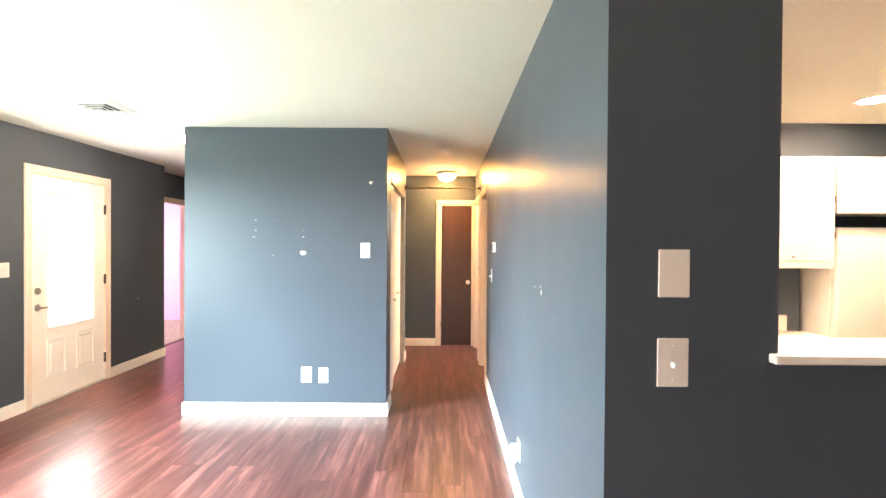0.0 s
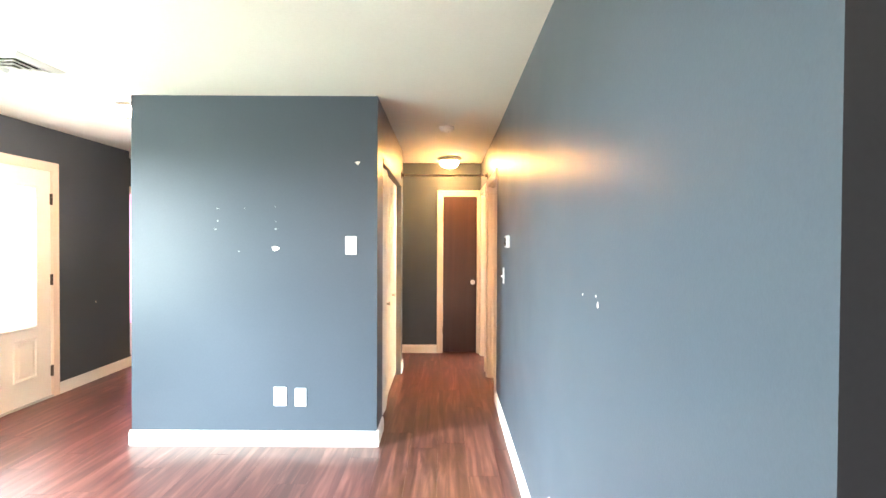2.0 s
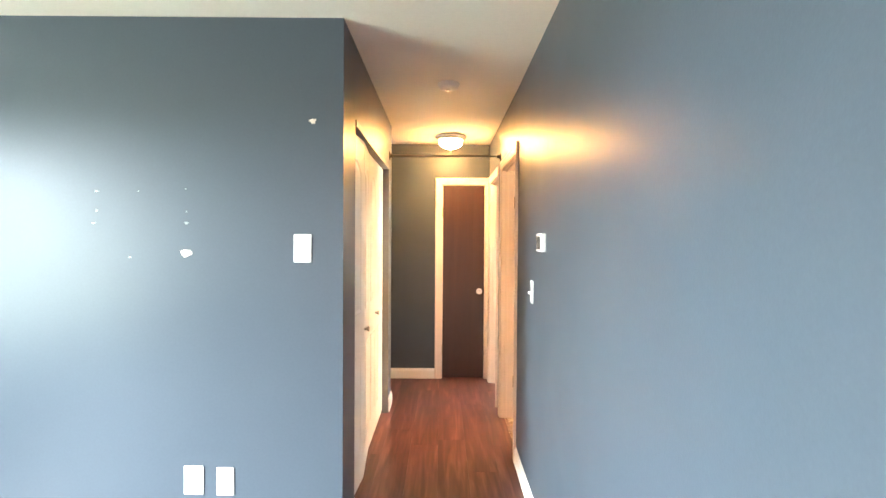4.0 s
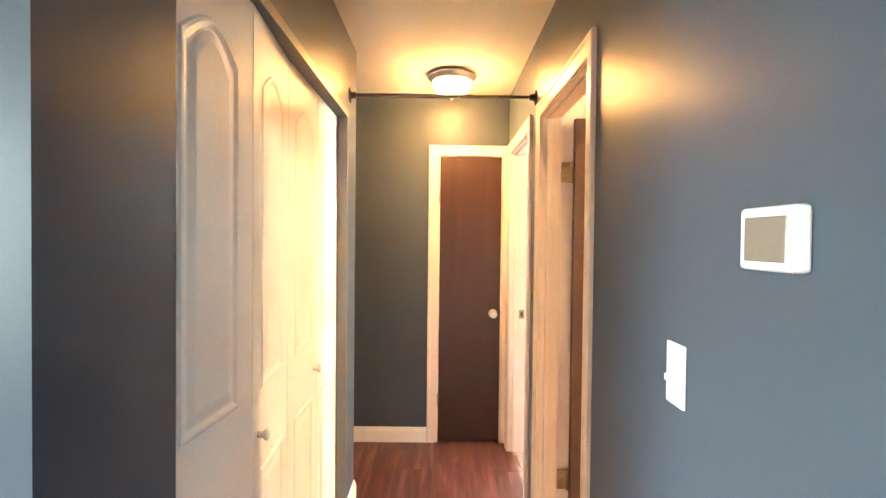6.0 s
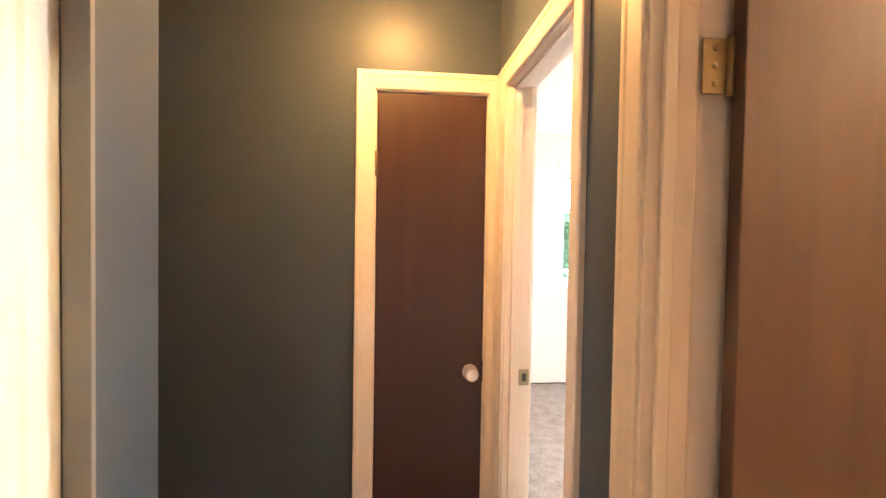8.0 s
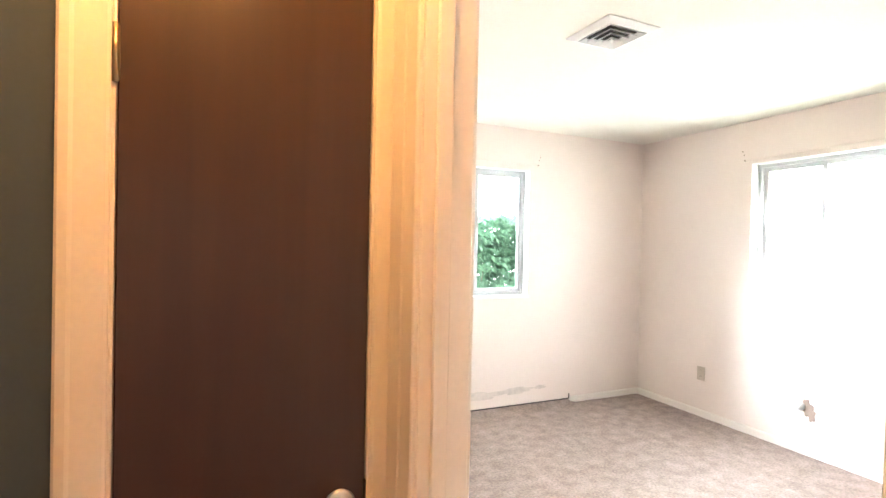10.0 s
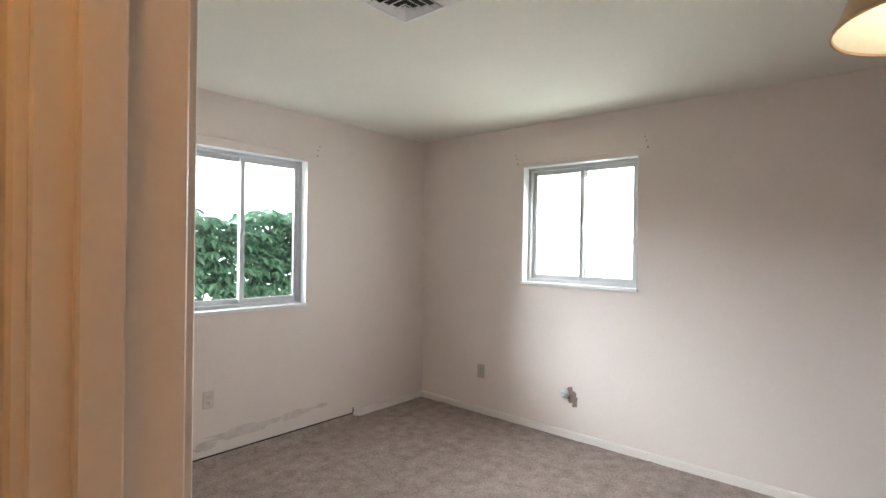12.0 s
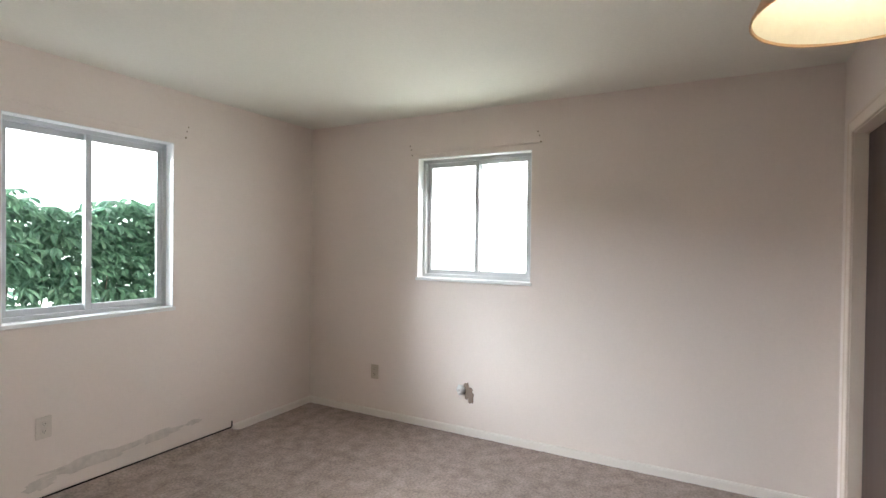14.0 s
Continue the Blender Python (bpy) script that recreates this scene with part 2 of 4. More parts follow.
def box(bm, x0, x1, y0, y1, z0, z1, bevel=0.0, seg=1):
    vs = [bm.verts.new((x, y, z)) for z in (z0, z1) for x, y in ((x0, y0), (x1, y0), (x1, y1), (x0, y1))]
    fs = [(3, 2, 1, 0), (4, 5, 6, 7), (0, 1, 5, 4), (1, 2, 6, 5), (2, 3, 7, 6), (3, 0, 4, 7)]
    faces = [bm.faces.new([vs[i] for i in f]) for f in fs]
    if bevel:
        edges = list({e for f in faces for e in f.edges})
        bmesh.ops.bevel(bm, geom=edges, offset=bevel, segments=seg, profile=0.5, affect="EDGES", clamp_overlap=True)
    return bm


def bx(*a, **k):
    return box(bmesh.new(), *a, **k)


def lathe(bm, profile, m=Matrix(), seg=32):
    """Turns (radius, height) pairs round the local z axis."""
    rings = []
    for r, z in profile:
        if r < 1e-6:
            rings.append([bm.verts.new(m @ Vector((0, 0, z)))])
        else:
            rings.append([bm.verts.new(m @ Vector((r * math.cos(a), r * math.sin(a), z))) for a in (2 * math.pi * i / seg for i in range(seg))])
    for a, b in zip(rings, rings[1:]):
        for i in range(seg):
            q = [a[i % len(a)], a[(i + 1) % len(a)], b[(i + 1) % len(b)], b[i % len(b)]]
            q = list(dict.fromkeys(q))
            if len(q) > 2:
                f = bm.faces.new(q)
                f.smooth = True
    bmesh.ops.recalc_face_normals(bm, faces=bm.faces[:])
    return bm


def mesh_of(name, bm, material):
    me = bpy.data.meshes.new(name)
    bm.to_mesh(me)
    bm.free()
    me.materials.append(material)
    return me


def part(name, bm, material, parent, label=""):
    ob = new(name, mesh_of(name, bm, material))
    ob.parent = parent
    if label:
        ob["label"] = label
    return ob


def structure(name, bm, material, label, category):
    return tagged(new(name, mesh_of(name, bm, material)), label, category, kind="structure")


def thing(name, m, label, category, group="", kind=""):
    ob = new(name)
    ob.empty_display_size = 0.05
    ob.matrix_world = m
    return tagged(ob, label, category, group, kind)


def wall_boxes(axis, a0, a1, lo, hi, z0, z1, openings=()):
    """A wall between a0 and a1 on its thin axis, from lo to hi along it, with openings (s0, s1, zb, zt) through it."""
    bm = bmesh.new()

    def put(s0, s1, za, zb):
        if s1 - s0 < 1e-4 or zb - za < 1e-4:
            return
        if axis == "x":
            box(bm, a0, a1, s0, s1, za, zb)
        else:
            box(bm, s0, s1, a0, a1, za, zb)
    s = lo
    for s0, s1, zb, zt in sorted(openings):
        put(s, s0, z0, z1)
        put(s0, s1, z0, zb)
        put(s0, s1, zt, z1)
        s = s1
    put(s, hi, z0, z1)
    return bm


def sweep_casing(bm, place, a, b, top, profile, sill=None):
    """A mitred casing of the given (u, v) profile round an opening from a to b; place maps (s, z, v) to the world."""
    lo = 0.0 if sill is None else sill
    rows = []
    for u, v in profile:
        pts = [(a - u, lo if sill is None else lo - u), (a - u, top + u), (b + u, top + u), (b + u, lo if sill is None else lo - u)]
        rows.append([bm.verts.new(place(s, z, v)) for s, z in pts])
    n = 4 if sill is not None else 3
    for r0, r1 in zip(rows, rows[1:]):
        for i in range(n):
            j = (i + 1) % 4
            bm.faces.new([r0[i], r0[j], r1[j], r1[i]])
    if sill is None:
        for i in (0, 3):
            bm.faces.new([r[i] for r in rows])
    bmesh.ops.recalc_face_normals(bm, faces=bm.faces[:])
    return bm


CASING = [(-0.008, 0.0), (-0.008, 0.009), (-0.003, 0.012), (0.040, 0.015), (0.046, 0.018), (0.059, 0.018), (0.064, 0.014), (0.064, 0.0)]
BASE = [(0, 0), (0.014, 0), (0.014, 0.078), (0.011, 0.088), (0.008, 0.092), (0.006, 0.102), (0, 0.106)]
BASE_LOW = [(0, 0), (0.012, 0), (0.012, 0.045), (0.008, 0.055), (0, 0.058)]


def baseboard(name, p0, p1, nrm, label, profile=BASE, material=None):
    bm = bmesh.new()
    ends = []
    for p in (p0, p1):
        ends.append([bm.verts.new((p[0] + nrm[0] * d, p[1] + nrm[1] * d, z)) for d, z in profile])
    k = len(profile)
    for i in range(k):
        j = (i + 1) % k
        bm.faces.new([ends[0][i], ends[0][j], ends[1][j], ends[1][i]])
    bm.faces.new(ends[0])
    bm.faces.new(ends[1][::-1])
    bmesh.ops.recalc_face_normals(bm, faces=bm.faces[:])
    return structure(name, bm, material or M_DOORW, label, "baseboard")


# ---------------------------------------------------------------- structure
H = 2.44
W0, W1 = 0.96, 1.045          # hall's right wall
END = 6.755                  # wall at the hall's end
BX0, BX1, BY0, BY1 = -1.692, 0.022, 3.787, 5.95   # closet block
EAST, NORTH, SOUTH = 4.43, 9.494, 5.71            # bedroom
WEST = -3.086

BATH = (4.825, 5.60, 0.0, 2.025)
BED = (5.912, 6.612, 0.0, 2.025)
_hall = wall_boxes("x", W0, W1, 0.842, NORTH, 0, H, [BATH, BED])
for _v in _hall.verts:      # the near stretch runs slightly out of square
    if _v.co.x < W0 + 0.01 and _v.co.y < 1:
        _v.co.x -= 0.036
structure("wall_hall", _hall, M_SLATE, "blue-grey painted wall with two doorways along the hall", "wall")
structure("wall_hall_back", wall_boxes("x", W1, W1 + 0.012, SOUTH, NORTH, 0, H, [BED]), M_CREAM, "cream painted bedroom side of the hall wall", "wall")
structure("wall_pass_through", wall_boxes("y", 0.842, 0.96, W1, 3.4, 0, H, [(1.379, 2.95, 1.158, 2.27)]), M_SLATE, "dark grey painted wall with a kitchen pass-through", "wall")
structure("wall_end", wall_boxes("y", END, END + 0.11, -2.2, W0, 0, H, [(0.464, 0.926, 0.0, 2.028)]), M_SLATE, "grey painted wall at the end of the hall", "wall")
structure("wall_recess", bx(-2.31, -2.2, END, 9.2, 0, H), M_SLATE, "grey painted side wall of the far corridor", "wall")
FD = (3.892, 4.872, 0.0, 2.068)
structure("wall_west", wall_boxes("x", WEST - 0.14, WEST, -3.0, 6.0, 0, H, [(0.45, 2.45, 0.65, 2.15), FD]), M_SLATE, "blue-grey painted outer wall with the front door", "wall")
structure("wall_west_return", bx(-3.50, WEST - 0.14, 5.89, 6.0, 0, H), M_SLATE, "grey painted return of the entry wall", "wall")
structure("wall_pink_door", wall_boxes("x", -3.50, -3.39, 6.0, 9.2, 0, H, [(6.42, 7.2, 0, 2.03)]), M_SLATE, "grey painted wall with a doorway to a pink room", "wall")
# opening added out of view for the warm fill light
structure("wall_south", wall_boxes("y", -3.14, -3.0, WEST - 0.14, 3.54, 0, H, [(-2.3, 0.1, 0.6, 2.1)]), M_SLATE, "grey painted living room wall, unseen, with an opening for added light", "wall")
structure("wall_living_east", bx(3.4, 3.54, -3.0, 4.2, 0, H), M_SLATE, "grey painted wall closing the living room and kitchen", "wall")
structure("wall_closet_front", bx(BX0, BX1, BY0, BY0 + 0.11, 0, H), M_SLATE, "blue-grey painted wall block with nail holes and scuffs", "wall")
CL = (4.10, 5.70, 0.0, 2.055)
structure("wall_closet_side", wall_boxes("x", BX1 - 0.11, BX1, BY0 + 0.11, BY1, 0, H, [CL]), M_SLATE, "dark grey painted wall round the closet opening", "wall")
structure("wall_closet_back", wall_boxes("y", BY1 - 0.11, BY1, BX0, BX1 - 0.11, 0, H), M_SLATE, "grey painted rear of the closet block", "wall")
structure("wall_closet_west", bx(BX0, BX0 + 0.11, BY0 + 0.11, BY1 - 0.11, 0, H), M_SLATE, "grey painted side of the closet block", "wall")
structure("closet_lining", bx(-0.75, -0.70, BY0 + 0.11, BY1 - 0.11, 0, H), M_CREAM, "plain wall inside the closet", "wall")

WN = (2.196, 3.121, 0.992, 2.086)
WE = (7.455, 8.387, 1.168, 2.106)
structure("wall_bedroom_north", wall_boxes("y", NORTH, NORTH + 0.14, W0, EAST + 0.14, 0, H, [WN]), M_CREAM, "cream painted bedroom wall with a sliding window", "wall")
structure("wall_bedroom_east", wall_boxes("x", EAST, EAST + 0.14, 4.1, NORTH, 0, H, [WE]), M_CREAM, "cream painted bedroom wall with a small window", "wall")
structure("wall_bedroom_south", wall_boxes("y", SOUTH - 0.11, SOUTH, W1, EAST, 0, H, [(3.0, 4.215, 0, 2.03)]), M_CREAM, "cream painted bedroom wall with a closet doorway", "wall")
structure("wall_bath_south", bx(W1, 3.0, 4.09, 4.20, 0, H), M_CREAM, "plain bathroom wall", "wall")
structure("wall_bath_east", bx(2.9, 3.0, 4.20, SOUTH - 0.11, 0, H), M_CREAM, "plain bathroom wall", "wall")
structure("wall_bedroom_closet", bx(3.0, EAST, 4.9, 5.0, 0, H), M_CREAM, "plain wall inside the bedroom closet", "wall")
structure("wall_linen_back", bx(-2.2, W0, 7.6, 7.7, 0, H), M_CREAM, "plain wall inside the linen closet", "wall")
# pink room
structure("wall_pink_west", wall_boxes("x", -6.6, -6.5, 5.4, 9.2, 0, H, [(6.6, 8.0, 0.9, 2.1)]), M_PINK, "bright pink bedroom wall", "wall")
structure("wall_pink_south", bx(-6.5, -3.50, 5.3, 5.4, 0, H), M_PINK, "bright pink bedroom wall", "wall")
structure("wall_pink_north", wall_boxes("y", 9.0, 9.1, -6.5, -3.50, 0, H, []), M_PINK, "bright pink bedroom wall", "wall")
structure("wall_corridor_north", bx(-3.39, -2.31, 9.1, 9.2, 0, H), M_SLATE, "grey painted wall closing the corridor", "wall")

structure("ceiling", box(bx(-3.5, EAST + 0.14, -3.14, NORTH + 0.14, H, H + 0.1), -6.6, -3.5, 5.3, NORTH + 0.14, H, H + 0.1), M_CEIL, "white painted ceiling", "ceiling")
structure("ceiling_kitchen", bx(W1, 3.4, 0.96, 4.09, 2.27, 2.40), M_CEIL, "lowered white kitchen ceiling", "ceiling")
structure("ground", bx(-150, 150, -150, 150, -0.35, -0.16), M_GRASS, "grassy ground around the house", "ground")
structure("floor_slab", box(bx(-3.5, EAST + 0.14, -3.14, NORTH + 0.14, -0.15, -0.012), -6.6, -3.5, 5.3, NORTH + 0.14, -0.15, -0.012), M_UNDER, "dark floor slab under the floor covering", "floor")

# carpet with a slightly uneven pile, rucked up along the stripped foot of the north wall
def lift(x, y):
    return 0.036 * max(0.0, 1 - (NORTH - y) / 0.10) * min(1.0, max(0.0, (3.66 - x) / 0.08)) if x > W1 else 0.0


def carpet(name, x0, x1, y0, y1, label):
    bm = bmesh.new()
    nx, ny = int((x1 - x0) / 0.03), int((y1 - y0) / 0.03)
    g = [[bm.verts.new((x0 + (x1 - x0) * i / nx, y0 + (y1 - y0) * j / ny,
                        lift(x0 + (x1 - x0) * i / nx, y0 + (y1 - y0) * j / ny) + 0.004 * noise.noise(Vector((i * 0.21, j * 0.21, 3))) + 0.003 * noise.noise(Vector((i * 0.9, j * 0.9, 1))))) for j in range(ny + 1)] for i in range(nx + 1)]
    for i in range(nx):
        for j in range(ny):
            bm.faces.new([g[i][j], g[i + 1][j], g[i + 1][j + 1], g[i][j + 1]]).smooth = True
    return structure(name, bm, M_CARPET, label, "carpet")


carpet("floor_carpet", W1 - 0.06, EAST, SOUTH - 0.6, NORTH, "worn beige-brown cut-pile carpet")
structure("floor_pink_room", bx(-6.5, -3.45, 5.4, 9.0, -0.012, 0.0), M_CARPET, "pale carpet of the pink room", "carpet")
structure("floor_bath", bx(W1 - 0.06, 2.9, 4.2, SOUTH - 0.11, -0.012, 0.0), mat("bath_vinyl", (0.45, 0.40, 0.35), 0.4), "vinyl bathroom floor", "floor")
structure("floor_kitchen", bx(W1, 3.4, 0.96, 4.09, -0.012, 0.0), mat("kitchen_vinyl", (0.45, 0.40, 0.33), 0.4), "vinyl kitchen floor", "floor")

# ---------------------------------------------------------------- baseboards and casings
LB = "white painted wooden baseboard"
baseboard("baseboard", (BX0 - 0.014, BY0), (BX1 + 0.014, BY0), (0, -1), LB)
baseboard("baseboard", (BX1, BY0), (BX1, 4.10), (1, 0), LB)
baseboard("baseboard", (BX1, 5.72), (BX1, BY1 + 0.014), (1, 0), LB)
baseboard("baseboard", (BX1, BY1), (BX0, BY1), (0, 1), LB)
baseboard("baseboard", (BX0, BY0), (BX0, BY1), (-1, 0), LB)
baseboard("baseboard", (W0 - 0.036, 0.842), (W0, BATH[0] - 0.066), (-1, 0), LB)
baseboard("baseboard", (-2.2, END), (0.404, END), (0, -1), LB)
baseboard("baseboard", (WEST, -3.0), (WEST, FD[0] - 0.066), (1, 0), LB)
baseboard("baseboard", (WEST, FD[1] + 0.066), (WEST, 6.014), (1, 0), LB)
baseboard("baseboard", (W0 - 0.050, 0.842), (3.4, 0.842), (0, -1), LB)
baseboard("baseboard", (EAST, SOUTH), (EAST, NORTH), (-1, 0), "low off-white painted bedroom baseboard", BASE_LOW, M_BASEBED)
baseboard("baseboard", (3.60, NORTH), (EAST - 0.012, NORTH), (0, -1), "low off-white painted bedroom baseboard", BASE_LOW, M_BASEBED)


def jamb(bm, axis, a0, a1, s0, s1, top, t=0.014, stop=None):
    """Lining of a doorway, 14 mm thick, with a door stop."""
    def put(p0, p1, q0, q1, z0, z1):
        if axis == "x":
            box(bm, q0, q1, p0, p1, z0, z1, 0.002)
        else:
            box(bm, p0, p1, q0, q1, z0, z1, 0.002)
    put(s0, s0 + t, a0, a1, 0, top - t)
    put(s1 - t, s1, a0, a1, 0, top - t)
    put(s0, s1, a0, a1, top - t, top)
    if stop:
        c0, c1 = stop
        put(s0 + t, s0 + t + 0.011, c0, c1, 0, top - t)
        put(s1 - t - 0.011, s1 - t, c0, c1, 0, top - t)
        put(s0 + t + 0.011, s1 - t - 0.011, c0, c1, top - t - 0.011, top - t)
    return bm


def doorway(name, axis, faces, opening, label, stop=None, casing_sides=(1, 1)):
    """A door frame: lining and mitred casing on the wall's two faces."""
    s0, s1, _, top = opening
    a0, a1 = faces
    root = tagged(thing(name, Matrix(), label, "door frame"), kind="structure")
    part("jamb", jamb(bmesh.new(), axis, a0 - 0.002, a1 + 0.002, s0, s1, top, stop=stop), M_TRIM, root)
    for on, a, d in ((casing_sides[0], a0, -1), (casing_sides[1], a1, 1)):
        if on:
            if axis == "x":
                pl = lambda s, z, v, a=a, d=d: (a + d * v, s, z)
            else:
                pl = lambda s, z, v, a=a, d=d: (s, a + d * v, z)
            part("casing", sweep_casing(bmesh.new(), pl, s0, s1, top, CASING), M_TRIM, root)
    return root


doorway("door_frame_1", "x", (WEST - 0.14, WEST), FD, "white painted front door frame", casing_sides=(0, 1))
bathf = doorway("door_frame_2", "x", (W0, W1), BATH, "white painted frame of the bathroom doorway", stop=(W0 + 0.022, W0 + 0.046))
bedf = doorway("door_frame_3", "x", (W0, W1 + 0.012), BED, "white painted frame of the bedroom doorway with a strike plate", stop=(W0 + 0.022, W0 + 0.052))
doorway("door_frame_4", "y", (END, END + 0.11), (0.464, 0.926, 0.0, 2.028), "white painted frame of the linen closet door", casing_sides=(1, 0))
doorway("door_frame_5", "y", (SOUTH - 0.11, SOUTH), (3.0, 4.215, 0, 2.03), "white painted frame of the bedroom closet", casing_sides=(0, 1))
doorway("door_frame_6", "x", (-3.50, -3.39), (6.42, 7.2, 0, 2.03), "white painted frame of the pink room's doorway", casing_sides=(0, 1))
# flat filler between the two door casings in the hall corner
structure("trim", bx(W0 - 0.013, W0, BED[1] + 0.064, END - 0.018, 0, 2.092, bevel=0.002), M_TRIM, "white painted filler board between two door casings", "trim")
# strike plate
_b = bmesh.new()
box(_b, W0 + 0.060, W0 + 0.097, BED[1] - 0.0175, BED[1] - 0.0135, 0.905, 0.965, 0.001)
part("strike_plate", _b, M_HINGE, bedf, "tarnished metal strike plate")
part("strike_hole", bx(W0 + 0.070, W0 + 0.086, BED[1] - 0.0185, BED[1] - 0.0172, 0.920, 0.950), M_DARK, bedf)

# ---------------------------------------------------------------- hardware used by several things
ROT_Y = {"-y": pose(0, 0, 0, 90, 0, 0), "+y": pose(0, 0, 0, -90, 0, 0), "-x": pose(0, 0, 0, 0, -90, 0), "+x": pose(0, 0, 0, 0, 90, 0)}


def turned(face, at, profile, seg=24):
    """A turned piece whose axis points along face from the point at."""
    return lathe(bmesh.new(), profile, Matrix.Translation(at) @ ROT_Y[face], seg)


def knob_part(parent, face, at, size=1.0, material=None, label="satin nickel door knob"):
    p = [(0.0, 0), (0.032, 0), (0.033, 0.004), (0.028, 0.008), (0.012, 0.011), (0.011, 0.028), (0.016, 0.034), (0.026, 0.042), (0.0285, 0.052), (0.027, 0.062), (0.021, 0.066), (0.018, 0.064), (0, 0.063)]
    return part("door_knob", turned(face, at, [(r * size, h * size) for r, h in p]), material or M_NICKEL, parent, label)


def small_knob(parent, face, at):
    p = [(0.0, 0), (0.009, 0), (0.008, 0.010), (0.009, 0.015), (0.015, 0.020), (0.0165, 0.027), (0.012, 0.031), (0, 0.032)]
    return part("pull_knob", turned(face, at, p, 18), M_NICKEL, parent, "small round metal pull knob")


def raised_panel(bm, place, s0, s1, z0, z1, depth=0.008, arch=0.0, seg=14):
    """A moulded door panel: sunk groove and raised field; place maps (s, z, v). arch: rise of the top edge."""
    def ring(inset, v):
        a, b, lo, hi = s0 + inset, s1 - inset, z0 + inset, z1 - inset
        pts = [(a, lo), (b, lo), (b, hi - arch)]
        if arch:
            for i in range(1, seg):
                q = i / seg
                pts.append((b + (a - b) * q, hi - arch + arch * math.sin(math.pi * q)))
        else:
            pts.append((0.5 * (a + b), hi))
        pts.append((a, hi - arch))
        return [bm.verts.new(place(s, z, v)) for s, z in pts]
    rings = [ring(0.0, 0.0003), ring(0.005, depth * 0.7), ring(0.012, depth * 0.75), ring(0.024, 0.0008), ring(0.030, 0.0008), ring(0.052, depth * 0.7), ring(0.056, depth * 0.75)]
    for r0, r1 in zip(rings, rings[1:]):
        n = len(r0)
        for i in range(n):
            bm.faces.new([r0[i], r0[(i + 1) % n], r1[(i + 1) % n], r1[i]])
    bm.faces.new(rings[-1])
    bmesh.ops.recalc_face_normals(bm, faces=bm.faces[:])
    return bm


# ---------------------------------------------------------------- front door
fd = thing("front_door", pose(WEST, 3.906, 0), "white steel entry door with a bright frosted half-light", "door")
L = FD[1] - FD[0] - 0.028
gy0, gy1, gz0, gz1 = 0.165, 0.80, 0.66, 1.90
body = bmesh.new()
for a in ((0, gy0, 0.012, 2.05), (gy1, L, 0.012, 2.05), (gy0, gy1, 0.012, gz0), (gy0, gy1, gz1, 2.05)):
    box(body, -0.050, -0.006, a[0], a[1], a[2], a[3])
part("door_leaf", body, M_DOORW, fd)
ring = bmesh.new()
sweep_casing(ring, lambda s, z, v: (-0.006 + v, s, z), gy0 + 0.028, gy1 - 0.028, gz1 - 0.028, [(0.0, -0.012), (0.0, 0.006), (0.008, 0.012), (0.020, 0.013), (0.030, 0.008), (0.034, 0.0)], sill=gz0 + 0.028)
part("glazing_frame", ring, M_DOORW, fd)
part("glass", bx(-0.030, -0.024, gy0, gy1, gz0, gz1), M_FROST, fd, "bright frosted glass")
for s0, s1 in ((0.17, 0.415), (0.545, 0.79)):
    part("door_panel", raised_panel(bmesh.new(), lambda s, z, v: (-0.006 + v, s, z), s0, s1, 0.22, 0.575, 0.012), M_DOORW, fd)
lv = turned("+x", (-0.006, 0.072, 0.872), [(0, 0), (0.031, 0), (0.032, 0.006), (0.024, 0.010), (0.010, 0.012), (0.010, 0.045), (0, 0.046)])
box(lv, 0.030, 0.044, 0.062, 0.175, 0.862, 0.880, 0.004)
part("lever_handle", lv, M_NICKEL_DARK, fd, "satin nickel lever handle")
db = turned("+x", (-0.006, 0.072, 1.018), [(0, 0), (0.030, 0), (0.031, 0.008), (0.026, 0.016), (0, 0.017)])
box(db, 0.011, 0.026, 0.064, 0.080, 1.012, 1.024, 0.003)
part("deadbolt", db, M_NICKEL_DARK, fd, "satin nickel deadbolt")
for z in (0.24, 1.07, 1.80):
    hb = bx(-0.004, 0.001, L - 0.012, L + 0.010, z - 0.05, z + 0.05, bevel=0.001)
    lathe(hb, [(0, -0.052), (0.008, -0.05), (0.008, 0.05), (0, 0.052)], pose(0.006, L + 0.002, z), 12)
    part("hinge", hb, M_BRONZE, fd, "dark bronze hinge")
part("threshold", bx(-0.12, 0.012, -0.012, L + 0.012, 0.0, 0.018, bevel=0.003), M_ALU, fd, "metal threshold")

# ---------------------------------------------------------------- linen closet door at the hall's end
ld = thing("linen_closet_door", pose(0.480, END + 0.004, 0.0), "dark walnut-stained flush closet door, closed", "door")
LW = 0.430
part("door_leaf", bx(0.0, LW, 0.0, 0.035, 0.014, 2.012, bevel=0.002), M_BROWN, ld)
knob_part(ld, "-y", (LW - 0.050, 0.0, 0.915), 0.95)
part("latch_plate", bx(LW - 0.004, LW + 0.010, -0.004, 0.010, 0.875, 0.955, bevel=0.001), M_BRONZE, ld)
for z in (0.30, 1.735):
    hb = bx(-0.006, 0.003, -0.003, 0.002, z - 0.045, z + 0.045, bevel=0.001)
    lathe(hb, [(0, -0.050), (0.005, -0.048), (0.005, 0.048), (0, 0.050)], pose(-0.003, -0.005, z), 12)
    part("hinge", hb, M_HINGE, ld, "tarnished brass hinge")

